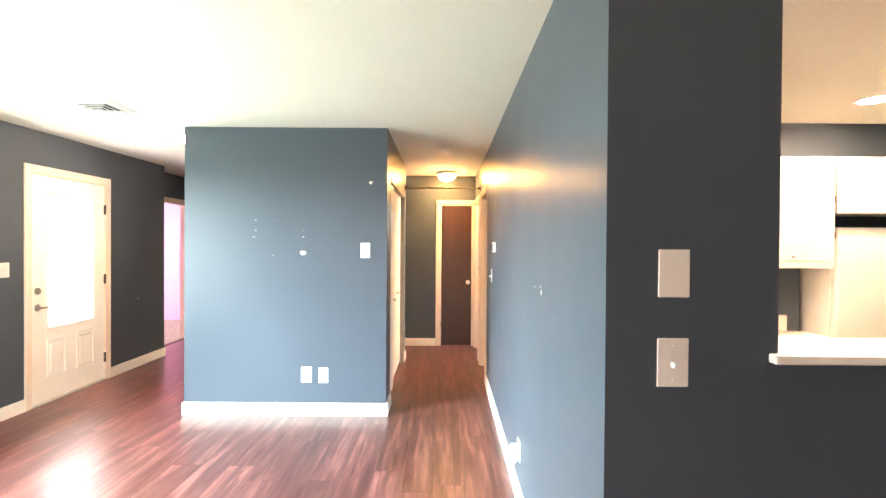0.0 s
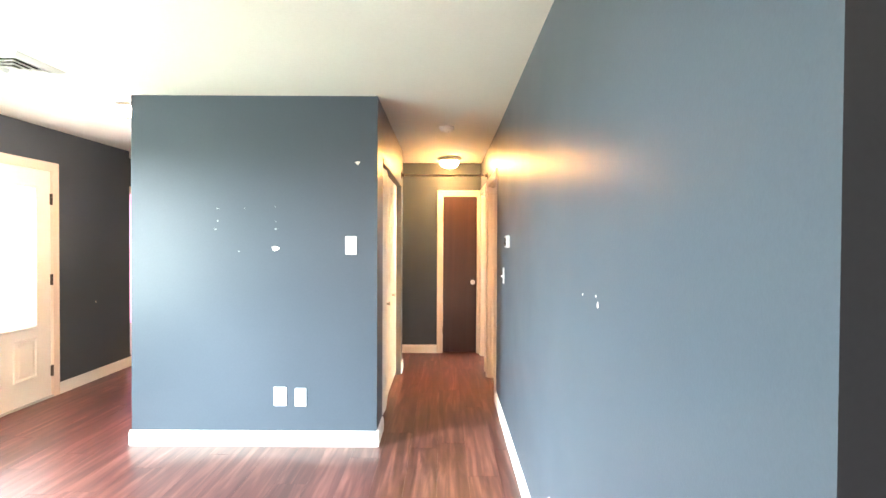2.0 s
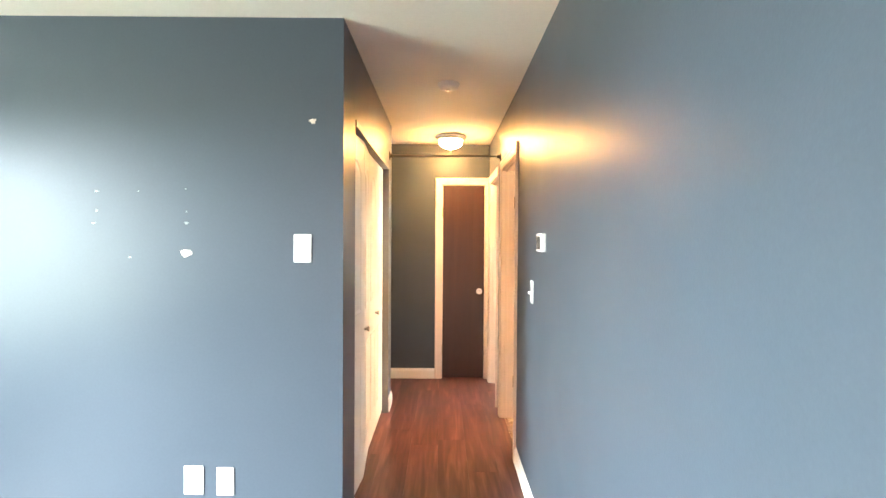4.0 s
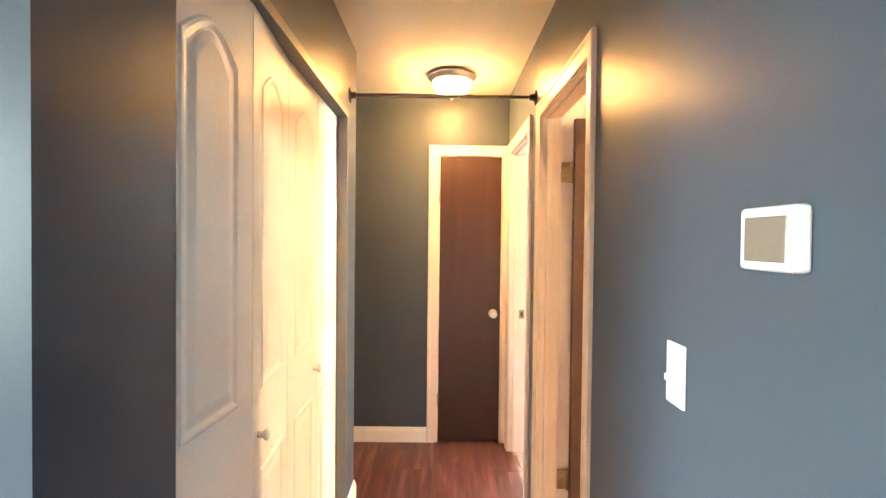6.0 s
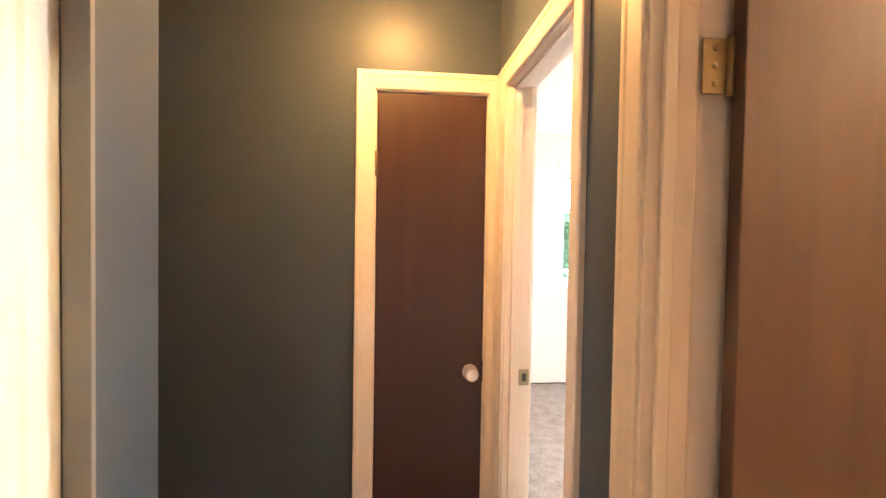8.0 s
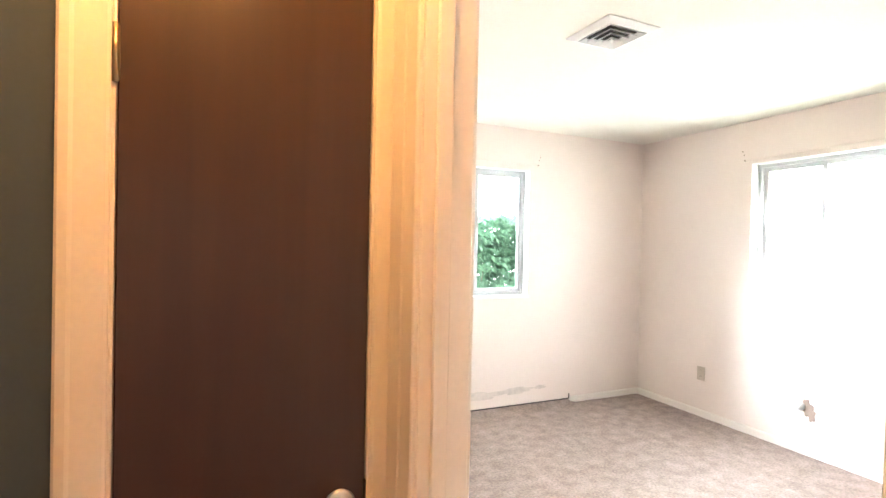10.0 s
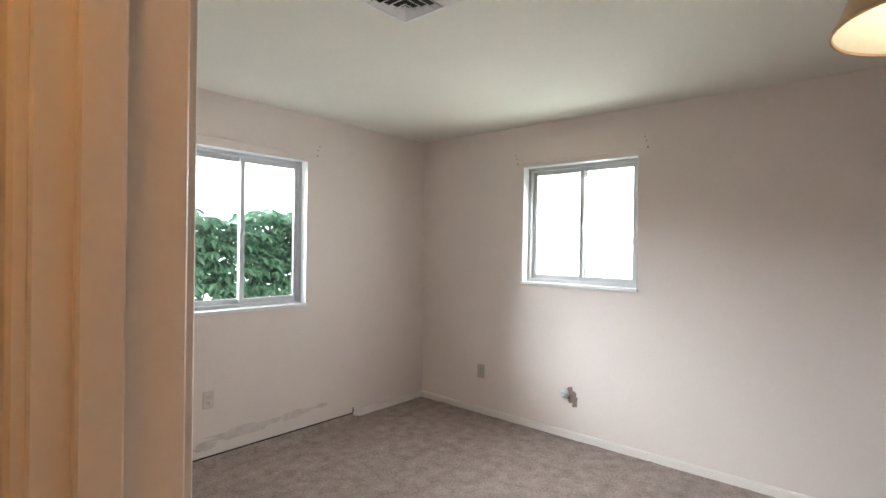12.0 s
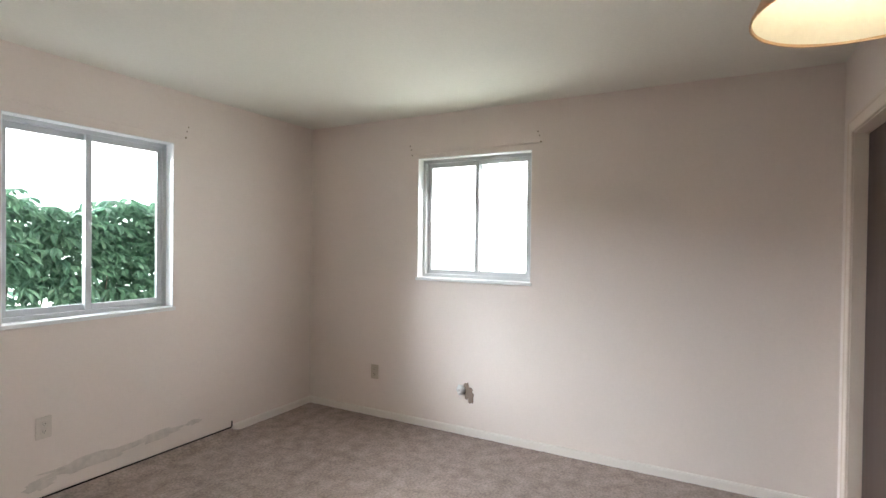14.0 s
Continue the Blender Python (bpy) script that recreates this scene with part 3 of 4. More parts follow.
# ---------------------------------------------------------------- bathroom door, open into the bathroom
bd = thing("bathroom_door", pose(W1 + 0.061, BATH[1] - 0.016, 0.0, 0, 0, -2), "brown stained flush bathroom door, standing open", "door")
part("door_leaf", bx(0.0, 0.69, -0.036, 0.0, 0.014, 2.000, bevel=0.002), M_TAN, bd)
knob_part(bd, "-y", (0.63, -0.036, 0.92), 1.0)
for z in (0.30, 1.755):
    hb = bx(-0.054, -0.006, -0.004, -0.0005, z - 0.047, z + 0.047, bevel=0.001)
    lathe(hb, [(0, -0.052), (0.007, -0.050), (0.007, 0.050), (0, 0.052)], pose(-0.006, -0.006, z), 12)
    for dz in (-0.03, 0.0, 0.03):
        lathe(hb, [(0.006, 0), (0.005, 0.0016), (0, 0.002)], Matrix.Translation((-0.032, -0.0041, z + dz)) @ ROT_Y["-y"], 10)
    part("hinge", hb, M_HINGE, bd, "worn brass hinge with screws")

# ---------------------------------------------------------------- bedroom closet door
cd = thing("bedroom_closet_door", pose(3.016, SOUTH - 0.085, 0.0), "dark brown stained sliding closet doors, closed", "door")
part("door_leaf", bx(0.60, 1.183, 0.0, 0.03, 0.012, 2.008, bevel=0.002), M_BROWN, cd)
part("door_leaf", bx(0.0, 0.64, -0.036, -0.004, 0.012, 2.008, bevel=0.002), M_BROWN, cd)

# ---------------------------------------------------------------- bifold closet doors
bf_x = BX1 - 0.045
bif = thing("bifold_closet_door", pose(bf_x, 4.10, 0.0), "white moulded bifold closet doors with arched panels, closed", "closet door")
leafw = 0.396
fold = math.asin(0.030 / leafw)      # the near pair is not pushed quite flat
y0, leaves = 0.006, []
for x0, turn in ((0.0, -fold), (0.030, fold), (0.0, 0.0), (0.0, 0.0)):
    leaf = part("door_leaf", bx(-0.034, 0.0, 0.0, leafw - 0.0005, 0.022, 2.026, bevel=0.002), M_DOORW, bif)
    leaf.matrix_local = pose(x0, y0, 0) @ Matrix.Rotation(turn, 4, "Z")
    pl = lambda s, z, v: (v, s, z)
    part("upper_panel", raised_panel(bmesh.new(), pl, 0.075, leafw - 0.078, 1.02, 1.90, 0.0065, arch=0.06), M_DOORW, leaf)
    part("lower_panel", raised_panel(bmesh.new(), pl, 0.075, leafw - 0.078, 0.20, 0.80, 0.0065), M_DOORW, leaf)
    leaves.append(leaf)
    y0 += 0.3975 * math.cos(turn)
small_knob(leaves[1], "+x", (0.0, 0.050, 0.905))
small_knob(leaves[2], "+x", (0.0, 0.345, 0.905))
trk = bmesh.new()
box(trk, -0.036, 0.047, 0.002, 1.598, 2.030, 2.0535, 0.002)
box(trk, 0.0465, 0.052, -0.004, 1.604, 2.026, 2.060, 0.001)
part("track", trk, M_TRACK, bif, "grey metal door track")
part("side_trim", bx(0.004, 0.051, 1.585, 1.599, 0.0, 2.030, bevel=0.001), M_TRACK, bif, "grey metal side strip")

# ---------------------------------------------------------------- electrical plates


def plate_bm(w=0.074, h=0.118, t=0.006):
    bm = bmesh.new()
    box(bm, -w / 2, w / 2, -h / 2, h / 2, 0, t, 0.003, 2)
    return bm


FACE = {"-y": pose(0, 0, 0, 90, 0, 0), "-x": pose(0, 0, 0, 90, 0, -90), "+x": pose(0, 0, 0, 90, 0, 90)}


def plate(name, face, at, label, category, material, kind="blank", w=0.074, h=0.118, group=""):
    """A wall plate; kind: blank, toggle, outlet."""
    root = thing(name, Matrix.Translation(at) @ FACE[face], label, category, group)
    part("cover", plate_bm(w, h), material, root)
    screws = [(0, h * 0.36), (0, -h * 0.36)] if kind in ("blank", "toggle") else [(0, 0)]
    for sx, sy in screws:
        part("screw", lathe(bmesh.new(), [(0.0032, 0.0055), (0.003, 0.0072), (0, 0.0075)], pose(sx, sy, 0), 10), material, root)
    if kind == "toggle":
        tb = bmesh.new()
        box(tb, -0.006, 0.006, -0.012, 0.002, 0.005, 0.024, 0.002)
        part("toggle", tb, M_PLATE, root)
        part("toggle_slot", bx(-0.0075, 0.0075, -0.013, 0.013, 0.005, 0.0066), material, root)
    if kind == "outlet":
        for sy in (0.020, -0.020):
            ob = part("receptacle", bx(-0.016, 0.016, sy - 0.014, sy + 0.014, 0.004, 0.0085, bevel=0.004), material, root)
            for sx in (-0.006, 0.006):
                part("slot", bx(sx - 0.001, sx + 0.001, sy - 0.002, sy + 0.006, 0.0085, 0.0091), M_DARK, ob)
            part("ground_hole", lathe(bmesh.new(), [(0.0022, 0.0085), (0.0022, 0.0091), (0, 0.0091)], pose(0, sy - 0.008, 0), 8), M_DARK, ob)
    return root


YB = BY0
plate("blank_plate", "-y", (-0.160, YB, 1.405), "white blank cover plate on the blue-grey wall", "wall plate", M_PLATE, w=0.080, h=0.128)
plate("blank_plate", "-y", (-0.653, YB, 0.347), "white blank cover plate low on the wall", "wall plate", M_PLATE, w=0.090, h=0.132, group="low plates on the block")
plate("blank_plate", "-y", (-0.510, YB, 0.342), "white blank cover plate low on the wall", "wall plate", M_PLATE, w=0.080, h=0.128, group="low plates on the block")
GY = 0.842
plate("blank_plate", "-y", (1.101, GY, 1.391), "ivory blank cover plate on the dark grey wall", "wall plate", M_PLATEG, w=0.083, h=0.126)
plate("light_switch", "-y", (1.100, GY, 1.157), "ivory light switch with a white toggle", "light switch", M_PLATEG, kind="toggle", w=0.083, h=0.128)


def hall_x(y):
    """Face of the hall's right wall, which is slightly out of square."""
    return W0 - 0.036 * max(0.0, 4.8 - y) / 3.96


plate("light_switch", "-x", (hall_x(4.19) - 0.001, 4.19, 1.173), "white toggle light switch beside the bathroom doorway", "light switch", M_PLATE, kind="toggle", w=0.074, h=0.122)
plate("light_switch", "+x", (WEST, 3.62, 1.225), "white toggle light switch beside the front door", "light switch", M_PLATE, kind="toggle", w=0.12, h=0.122)
plate("wall_outlet", "-x", (EAST, 8.787, 0.367), "beige duplex outlet low on the bedroom wall", "outlet", M_BEIGE, kind="outlet", w=0.074, h=0.118)
plate("wall_outlet", "-y", (2.383, NORTH, 0.418), "painted-over duplex outlet under the window", "outlet", M_PAINTED, kind="outlet", w=0.074, h=0.118)

# outlet with an air freshener plugged in, low on the hall wall
po = plate("wall_outlet", "-x", (hall_x(2.36) - 0.001, 2.36, 0.30), "white duplex outlet with a white plug-in air freshener", "outlet", M_PLATE, kind="outlet")
ab = bmesh.new()
box(ab, -0.024, 0.024, -0.012, 0.034, 0.009, 0.050, 0.008, 2)
lathe(ab, [(0, 0.034), (0.017, 0.034), (0.019, 0.045), (0.019, 0.070), (0.010, 0.078), (0.009, 0.088), (0, 0.089)], pose(0, -0.028, 0.030, 90) @ Matrix.Translation((0, 0, -0.035)), 16)
part("air_freshener", ab, M_PLATE, po, "white plastic plug-in air freshener")

# thermostat
th = thing("thermostat", Matrix.Translation((hall_x(3.892), 3.892, 1.437)) @ FACE["-x"], "white thermostat with a dark screen", "thermostat")
part("housing", bx(-0.058, 0.058, -0.044, 0.044, 0.0, 0.026, bevel=0.007, seg=3), M_PLATE, th)
part("screen", bx(-0.043, 0.045, -0.031, 0.030, 0.0255, 0.0275, bevel=0.001), M_SCREEN, th, "dark glossy screen")

# ---------------------------------------------------------------- ceiling fixtures


def flush_lamp(name, x, y, label, bowl=None, depth=1.0):
    root = thing(name, pose(x, y, H) @ Matrix.Diagonal((1, 1, depth, 1)), label, "ceiling lamp", "flush ceiling lamps")
    part("rim", lathe(bmesh.new(), [(0.0, -0.001), (0.128, -0.001), (0.136, -0.006), (0.145, -0.010), (0.149, -0.018), (0.146, -0.026), (0.139, -0.029), (0.137, -0.035), (0.131, -0.038), (0.128, -0.046), (0.120, -0.049), (0.114, -0.050), (0.112, -0.040), (0, -0.040)], seg=40), M_NICKEL, root, "brushed nickel rim")
    for k in range(3):
        a = 2 * math.pi * k / 3 + 0.5
        part("set_screw", lathe(bmesh.new(), [(0.006, 0), (0.006, 0.012), (0, 0.013)], pose(0.131 * math.cos(a), 0.131 * math.sin(a), -0.049), 10), M_NICKEL, root)
    part("glass_bowl", lathe(bmesh.new(), [(0.112, -0.041), (0.112, -0.062), (0.107, -0.082), (0.096, -0.098)], seg=40), bowl or M_BOWL, root, "lit frosted glass bowl")
    part("bowl_underside", lathe(bmesh.new(), [(0.096, -0.098), (0.078, -0.112), (0.052, -0.122), (0.024, -0.127), (0, -0.128)], seg=40), M_BOWL_LOW, root, "lit underside of the glass bowl")
    part("finial", lathe(bmesh.new(), [(0, -0.126), (0.014, -0.128), (0.015, -0.134), (0.007, -0.139), (0.010, -0.147), (0.006, -0.157), (0, -0.160)], seg=16), M_NICKEL, root, "small metal finial")
    return root


flush_lamp("flush_ceiling_lamp", 0.547, 6.30, "lit flush ceiling lamp with a nickel rim in the hall")
flush_lamp("flush_ceiling_lamp", 2.55, 5.25, "lit flush ceiling lamp in the bathroom", M_BOWL_BATH)
flush_lamp("flush_ceiling_lamp", -1.89, 4.06, "lit flush ceiling lamp with a nickel rim by the front door", M_BOWL_ENTRY, 0.6)

sd = thing("smoke_detector", pose(0.505, 4.72, H), "round white smoke detector on the hall ceiling", "smoke detector")
part("housing", lathe(bmesh.new(), [(0, 0), (0.068, 0), (0.070, -0.010), (0.062, -0.014), (0.062, -0.024), (0.056, -0.034), (0.030, -0.040), (0, -0.040)], seg=32), M_PLATE, sd)
part("sensor_cap", lathe(bmesh.new(), [(0.022, -0.038), (0.020, -0.046), (0, -0.047)], seg=20), M_PLATE, sd)


def ceiling_vent(name, x, y, size, label):
    """A four-way square diffuser: nested sloping frames."""
    root = thing(name, pose(x, y, H), label, "ceiling vent", "ceiling vents")
    # near-black sheet paints the shade of the duct behind the louvres
    part("duct_shade_sheet", bx(-size * 0.40, size * 0.40, -size * 0.40, size * 0.40, -0.003, -0.001), M_DARK, root)
    def ring(pr, nm):
        bm = bmesh.new()
        rows = [[bm.verts.new((sx * r * size, sy * r * size, z)) for sx, sy in ((-1, -1), (1, -1), (1, 1), (-1, 1))] for r, z in pr]
        for i in range(len(rows)):
            p, q = rows[i], rows[(i + 1) % len(rows)]
            for j in range(4):
                bm.faces.new([p[j], p[(j + 1) % 4], q[(j + 1) % 4], q[j]])
        bmesh.ops.recalc_face_normals(bm, faces=bm.faces[:])
        part(nm, bm, M_VINYL, root)
    ring([(0.50, -0.001), (0.50, -0.004), (0.42, -0.018), (0.37, -0.021), (0.37, -0.001)], "outer_frame")
    for k, (ro, ri) in enumerate(((0.345, 0.295), (0.265, 0.215), (0.185, 0.135), (0.105, 0.055))):
        z = -0.010 - 0.007 * k
        ring([(ro, z - 0.012), (ro, z - 0.008), (ri, z + 0.004), (ri, z)], "louvre")
    c = 0.045 * size
    part("centre_plate", bx(-c, c, -c, c, -0.038, -0.034, bevel=0.001), M_VINYL, root)
    return root


ceiling_vent("ceiling_vent", -1.975, 3.15, 0.36, "white square four-way ceiling vent in the living room")
ceiling_vent("ceiling_vent", 2.314, 7.636, 0.30, "white square four-way ceiling vent in the bedroom")

# curtain rod across the hall
cr = thing("curtain_rod", pose(BX1, 5.765, 2.155), "dark metal tension rod spanning the hall", "curtain rod")
rb = lathe(bmesh.new(), [(0, 0.0), (0.011, 0.0), (0.011, 0.62), (0.0085, 0.622), (0.0085, W0 - BX1), (0, W0 - BX1)], ROT_Y["+x"], 16)
part("rod", rb, M_ROD, cr)
for x0, f in ((0.0, "+x"), (W0 - BX1, "-x")):
    bb = lathe(bmesh.new(), [(0, 0), (0.038, 0), (0.040, 0.003), (0.034, 0.006), (0.018, 0.010), (0.016, 0.032), (0, 0.032)], Matrix.Translation((x0, 0, 0)) @ ROT_Y[f], 24)
    part("end_bracket", bb, M_BRONZE, cr, "dark metal end cup")

# ---------------------------------------------------------------- pendant lamp in the bedroom
PX, PY, PZ = 2.20, 6.07, 1.885
pd = thing("pendant_lamp", pose(PX, PY, H), "lit pendant lamp with a tan fabric shade", "pendant lamp")
dz = PZ - H
part("canopy", lathe(bmesh.new(), [(0, -0.001), (0.055, -0.001), (0.056, -0.012), (0.030, -0.028), (0, -0.030)], seg=24), M_HINGE, pd)
part("cord", lathe(bmesh.new(), [(0, -0.03), (0.004, -0.03), (0.004, dz + 0.24), (0, dz + 0.24)], seg=8), M_BRONZE, pd)
part("shade", lathe(bmesh.new(), [(0.190, dz), (0.092, dz + 0.235), (0.0925, dz + 0.237), (0.192, dz - 0.001)], seg=48), M_SHADE, pd, "tan fabric cone shade")
part("shade_lining", lathe(bmesh.new(), [(0.188, dz + 0.002), (0.090, dz + 0.235)], seg=48), M_SHADEIN, pd, "pale shade lining")
part("shade_binding", lathe(bmesh.new(), [(0.1895, dz - 0.003), (0.1935, dz - 0.003), (0.1915, dz + 0.006), (0.188, dz + 0.006), (0.1895, dz - 0.003)], seg=48), M_SHADE, pd)
part("socket", lathe(bmesh.new(), [(0, dz + 0.25), (0.018, dz + 0.25), (0.018, dz + 0.17), (0, dz + 0.17)], seg=16), M_HINGE, pd)
part("bulb", lathe(bmesh.new(), [(0.012, dz + 0.17), (0.016, dz + 0.155), (0.029, dz + 0.125), (0.030, dz + 0.105), (0.022, dz + 0.085), (0, dz + 0.078)], seg=20), M_BULB, pd, "lit bulb")
for k in range(3):
    a = 2 * math.pi * k / 3
    sp = bmesh.new()
    box(sp, 0.012, 0.095, -0.0015, 0.0015, dz + 0.228, dz + 0.231)
    bmesh.ops.rotate(sp, verts=sp.verts[:], cent=(0, 0, 0), matrix=Matrix.Rotation(a, 3, "Z"))
    part("spider_arm", sp, M_HINGE, pd)

# ---------------------------------------------------------------- windows


def slider_window(name, place, s0, s1, z0, z1, first, label):
    """A two-light aluminium slider in an opening; place maps (s, d, z) with d outward from the wall's inner face."""
    root = thing(name, Matrix(), label, "window")
    root["kind"] = "structure"

    def bar(bm, a, b, d0, d1, za, zb):
        p, q = place(a, d0, za), place(b, d1, zb)
        box(bm, min(p[0], q[0]), max(p[0], q[0]), min(p[1], q[1]), max(p[1], q[1]), min(p[2], q[2]), max(p[2], q[2]), 0.0015)

    def frame4(a, b, za, zb, w, d0, d1, wb=None):
        bm = bmesh.new()
        bar(bm, a, a + w, d0, d1, za, zb)
        bar(bm, b - w, b, d0, d1, za, zb)
        bar(bm, a + w, b - w, d0, d1, zb - w, zb)
        bar(bm, a + w, b - w, d0, d1, za, za + (wb or w))
        return bm
    part("window_frame", frame4(s0, s1, z0, z1, 0.030, 0.075, 0.135), M_ALU, root, "aluminium window frame")
    mid = 0.5 * (s0 + s1) - 0.012
    sashes = [(s0 + 0.030, mid + 0.020), (mid - 0.020, s1 - 0.030)]
    for k, (a, b) in enumerate(sashes):
        d = 0.082 if k == first else 0.110
        sash = part("sash", frame4(a, b, z0 + 0.030, z1 - 0.030, 0.034, d, d + 0.022), M_ALU, root, "aluminium sliding sash")
        g = bmesh.new()
        p, q = place(a + 0.030, d + 0.009, z0 + 0.060), place(b - 0.030, d + 0.013, z1 - 0.060)
        box(g, min(p[0], q[0]), max(p[0], q[0]), min(p[1], q[1]), max(p[1], q[1]), p[2], q[2])
        gl = part("pane", g, M_GLASS, sash)
        gl.visible_shadow = False
    lb = bmesh.new()
    bar(lb, mid - 0.008, mid + 0.008, 0.072, 0.083, 0.5 * (z0 + z1) - 0.05, 0.5 * (z0 + z1) + 0.01)
    part("latch", lb, M_ALU, root)
    sb = bmesh.new()
    bar(sb, s0 - 0.008, s1 + 0.008, -0.014, 0.0745, z0 - 0.020, z0 + 0.004)
    part("window_sill", sb, M_VINYL, root, "white painted sill")
    rv = bmesh.new()
    bar(rv, s0, s0 + 0.006, -0.002, 0.075, z0 + 0.004, z1 - 0.006)
    bar(rv, s1 - 0.006, s1, -0.002, 0.075, z0 + 0.004, z1 - 0.006)
    bar(rv, s0, s1, -0.002, 0.075, z1 - 0.006, z1)
    part("reveal", rv, M_VINYL, root, "white painted window return")
    return root


slider_window("window_1", lambda s, d, z: (s, NORTH + d, z), WN[0], WN[1], WN[2], WN[3], 1, "aluminium two-light sliding window over the hedge")
slider_window("window_2", lambda s, d, z: (EAST + d, s, z), WE[0], WE[1], WE[2], WE[3], 0, "small aluminium two-light sliding window, bright with daylight")


def curtain_rail(place, s0, s1, za, zb, label):
    """The painted ridge and screw holes left by a removed curtain rail."""
    root = thing("curtain_rail", Matrix(), label, "curtain rail")
    bm = bmesh.new()
    for (s, z) in ((s0, za), (s1, zb)):
        for d, h in ((0, -0.004), (0.006, -0.003), (0.006, 0.003), (0, 0.004)):
            bm.verts.new(place(s, d, z + h))
    bm.verts.ensure_lookup_table()
    for i in range(4):
        j = (i + 1) % 4
        bm.faces.new([bm.verts[i], bm.verts[j], bm.verts[4 + j], bm.verts[4 + i]])
    bm.faces.new([bm.verts[i] for i in range(4)])
    bm.faces.new([bm.verts[i] for i in range(4, 8)])
    bmesh.ops.recalc_face_normals(bm, faces=bm.faces[:])
    part("rail", bm, M_CREAM, root)
    for s, z in ((s0, za), (s1, zb)):
        for k, dzz in enumerate((0.0, 0.045, 0.075)):
            p, q = place(s + 0.012 * k - 0.004, 0.0, z + dzz - 0.005), place(s + 0.012 * k + 0.004, 0.003 + 0.010 * (k == 0), z + dzz + 0.005)
            part("screw_hole", bx(min(p[0], q[0]), max(p[0], q[0]), min(p[1], q[1]), max(p[1], q[1]), p[2], q[2], bevel=0.001), M_HINGE, root)
    return root


curtain_rail(lambda s, d, z: (s, NORTH - d, z), 2.14, 3.20, 2.150, 2.135, "painted remains of a curtain rail above the window")
curtain_rail(lambda s, d, z: (EAST - d, s, z), 7.39, 8.44, 2.155, 2.135, "painted remains of a curtain rail above the small window")

# ---------------------------------------------------------------- marks on walls


def blob(bm, place, s, z, w, h, seed, depth=0.003, n=14):
    """A ragged patch standing a little off a wall."""
    rng = random.Random(seed)
    rim = []
    for i in range(n):
        a = 2 * math.pi * i / n
        r = 0.65 + 0.5 * rng.random()
        rim.append((s + w * 0.5 * r * math.cos(a), z + h * 0.5 * r * math.sin(a)))
    lo = [bm.verts.new(place(p, q, 0.0002)) for p, q in rim]
    hi = [bm.verts.new(place(s + (p - s) * 0.85, z + (q - z) * 0.85, depth)) for p, q in rim]
    for i in range(n):
        bm.faces.new([lo[i], lo[(i + 1) % n], hi[(i + 1) % n], hi[i]])
    bm.faces.new(hi)
    bmesh.ops.recalc_face_normals(bm, faces=bm.faces[:])
    return bm


on_block = lambda s, z, v: (s, BY0 - v, z)
marks = [(-0.688, 1.381, 0.055, 0.038), (-0.116, 1.978, 0.036, 0.026), (-1.089, 1.657, 0.030, 0.010), (-0.902, 1.659, 0.014, 0.008), (-0.688, 1.670, 0.012, 0.012), (-1.089, 1.569, 0.020, 0.018),
         (-1.105, 1.513, 0.030, 0.012), (-0.685, 1.568, 0.012, 0.012), (-0.685, 1.516, 0.028, 0.022), (-0.941, 1.360, 0.022, 0.014)]
for k, (s, z, w, h) in enumerate(marks):
    ob = new("wall_patch", mesh_of("wall_patch", blob(bmesh.new(), on_block, s, z, w if k < 2 else 0.75 * w, h if k < 2 else 0.7 * h, k, 0.002), M_SPACKLE if k < 2 else M_CHIP))
    tagged(ob, "small chipped patch of bare plaster on the wall", "wall patch", "chips on the block")
on_hall = lambda s, z, v: (hall_x(s) - v, s, z)
for k, (s, z, w, h) in enumerate([(1.742, 1.252, 0.016, 0.022), (1.760, 1.276, 0.008, 0.008), (1.905, 1.266, 0.009, 0.008)]):
    ob = new("wall_patch", mesh_of("wall_patch", blob(bmesh.new(), on_hall, s, z, w, h, 40 + k, 0.002), M_SPACKLE))
    tagged(ob, "small chipped patch of bare plaster on the hall wall", "wall patch", "chips on the hall wall")
on_west = lambda s, z, v: (WEST + v, s, z)
ob = new("wall_patch", mesh_of("wall_patch", blob(bmesh.new(), on_west, 5.44, 0.80, 0.016, 0.02, 77, 0.002), M_SPACKLE))
tagged(ob, "tiny chipped patch of bare plaster by the front door", "wall patch")

# broken plaster with a cable stub on the bedroom's east wall
on_east = lambda s, z, v: (EAST - v, s, z)
hl = thing("plaster_hole", Matrix(), "ragged plaster hole with a stub of white plastic", "wall damage")
part("torn_edge", blob(bmesh.new(), on_east, 7.935, 0.325, 0.085, 0.130, 5, 0.003, 18), M_STAIN, hl, "grey torn plaster")
part("cavity", blob(bmesh.new(), on_east, 7.905, 0.285, 0.055, 0.11, 9, 0.0042, 14), M_STAIN, hl)
st = turned("-x", (EAST, 7.985, 0.335), [(0, 0), (0.036, 0), (0.034, 0.014), (0.022, 0.020), (0.020, 0.040), (0.012, 0.042), (0.010, 0.030), (0, 0.030)], 20)
part("plastic_stub", st, M_PLATE, hl, "white plastic stub")
pb = bmesh.new()
box(pb, EAST - 0.012, EAST, 7.975, 8.012, 0.295, 0.372, 0.005)
part("stub_plate", pb, M_PLATE, hl)

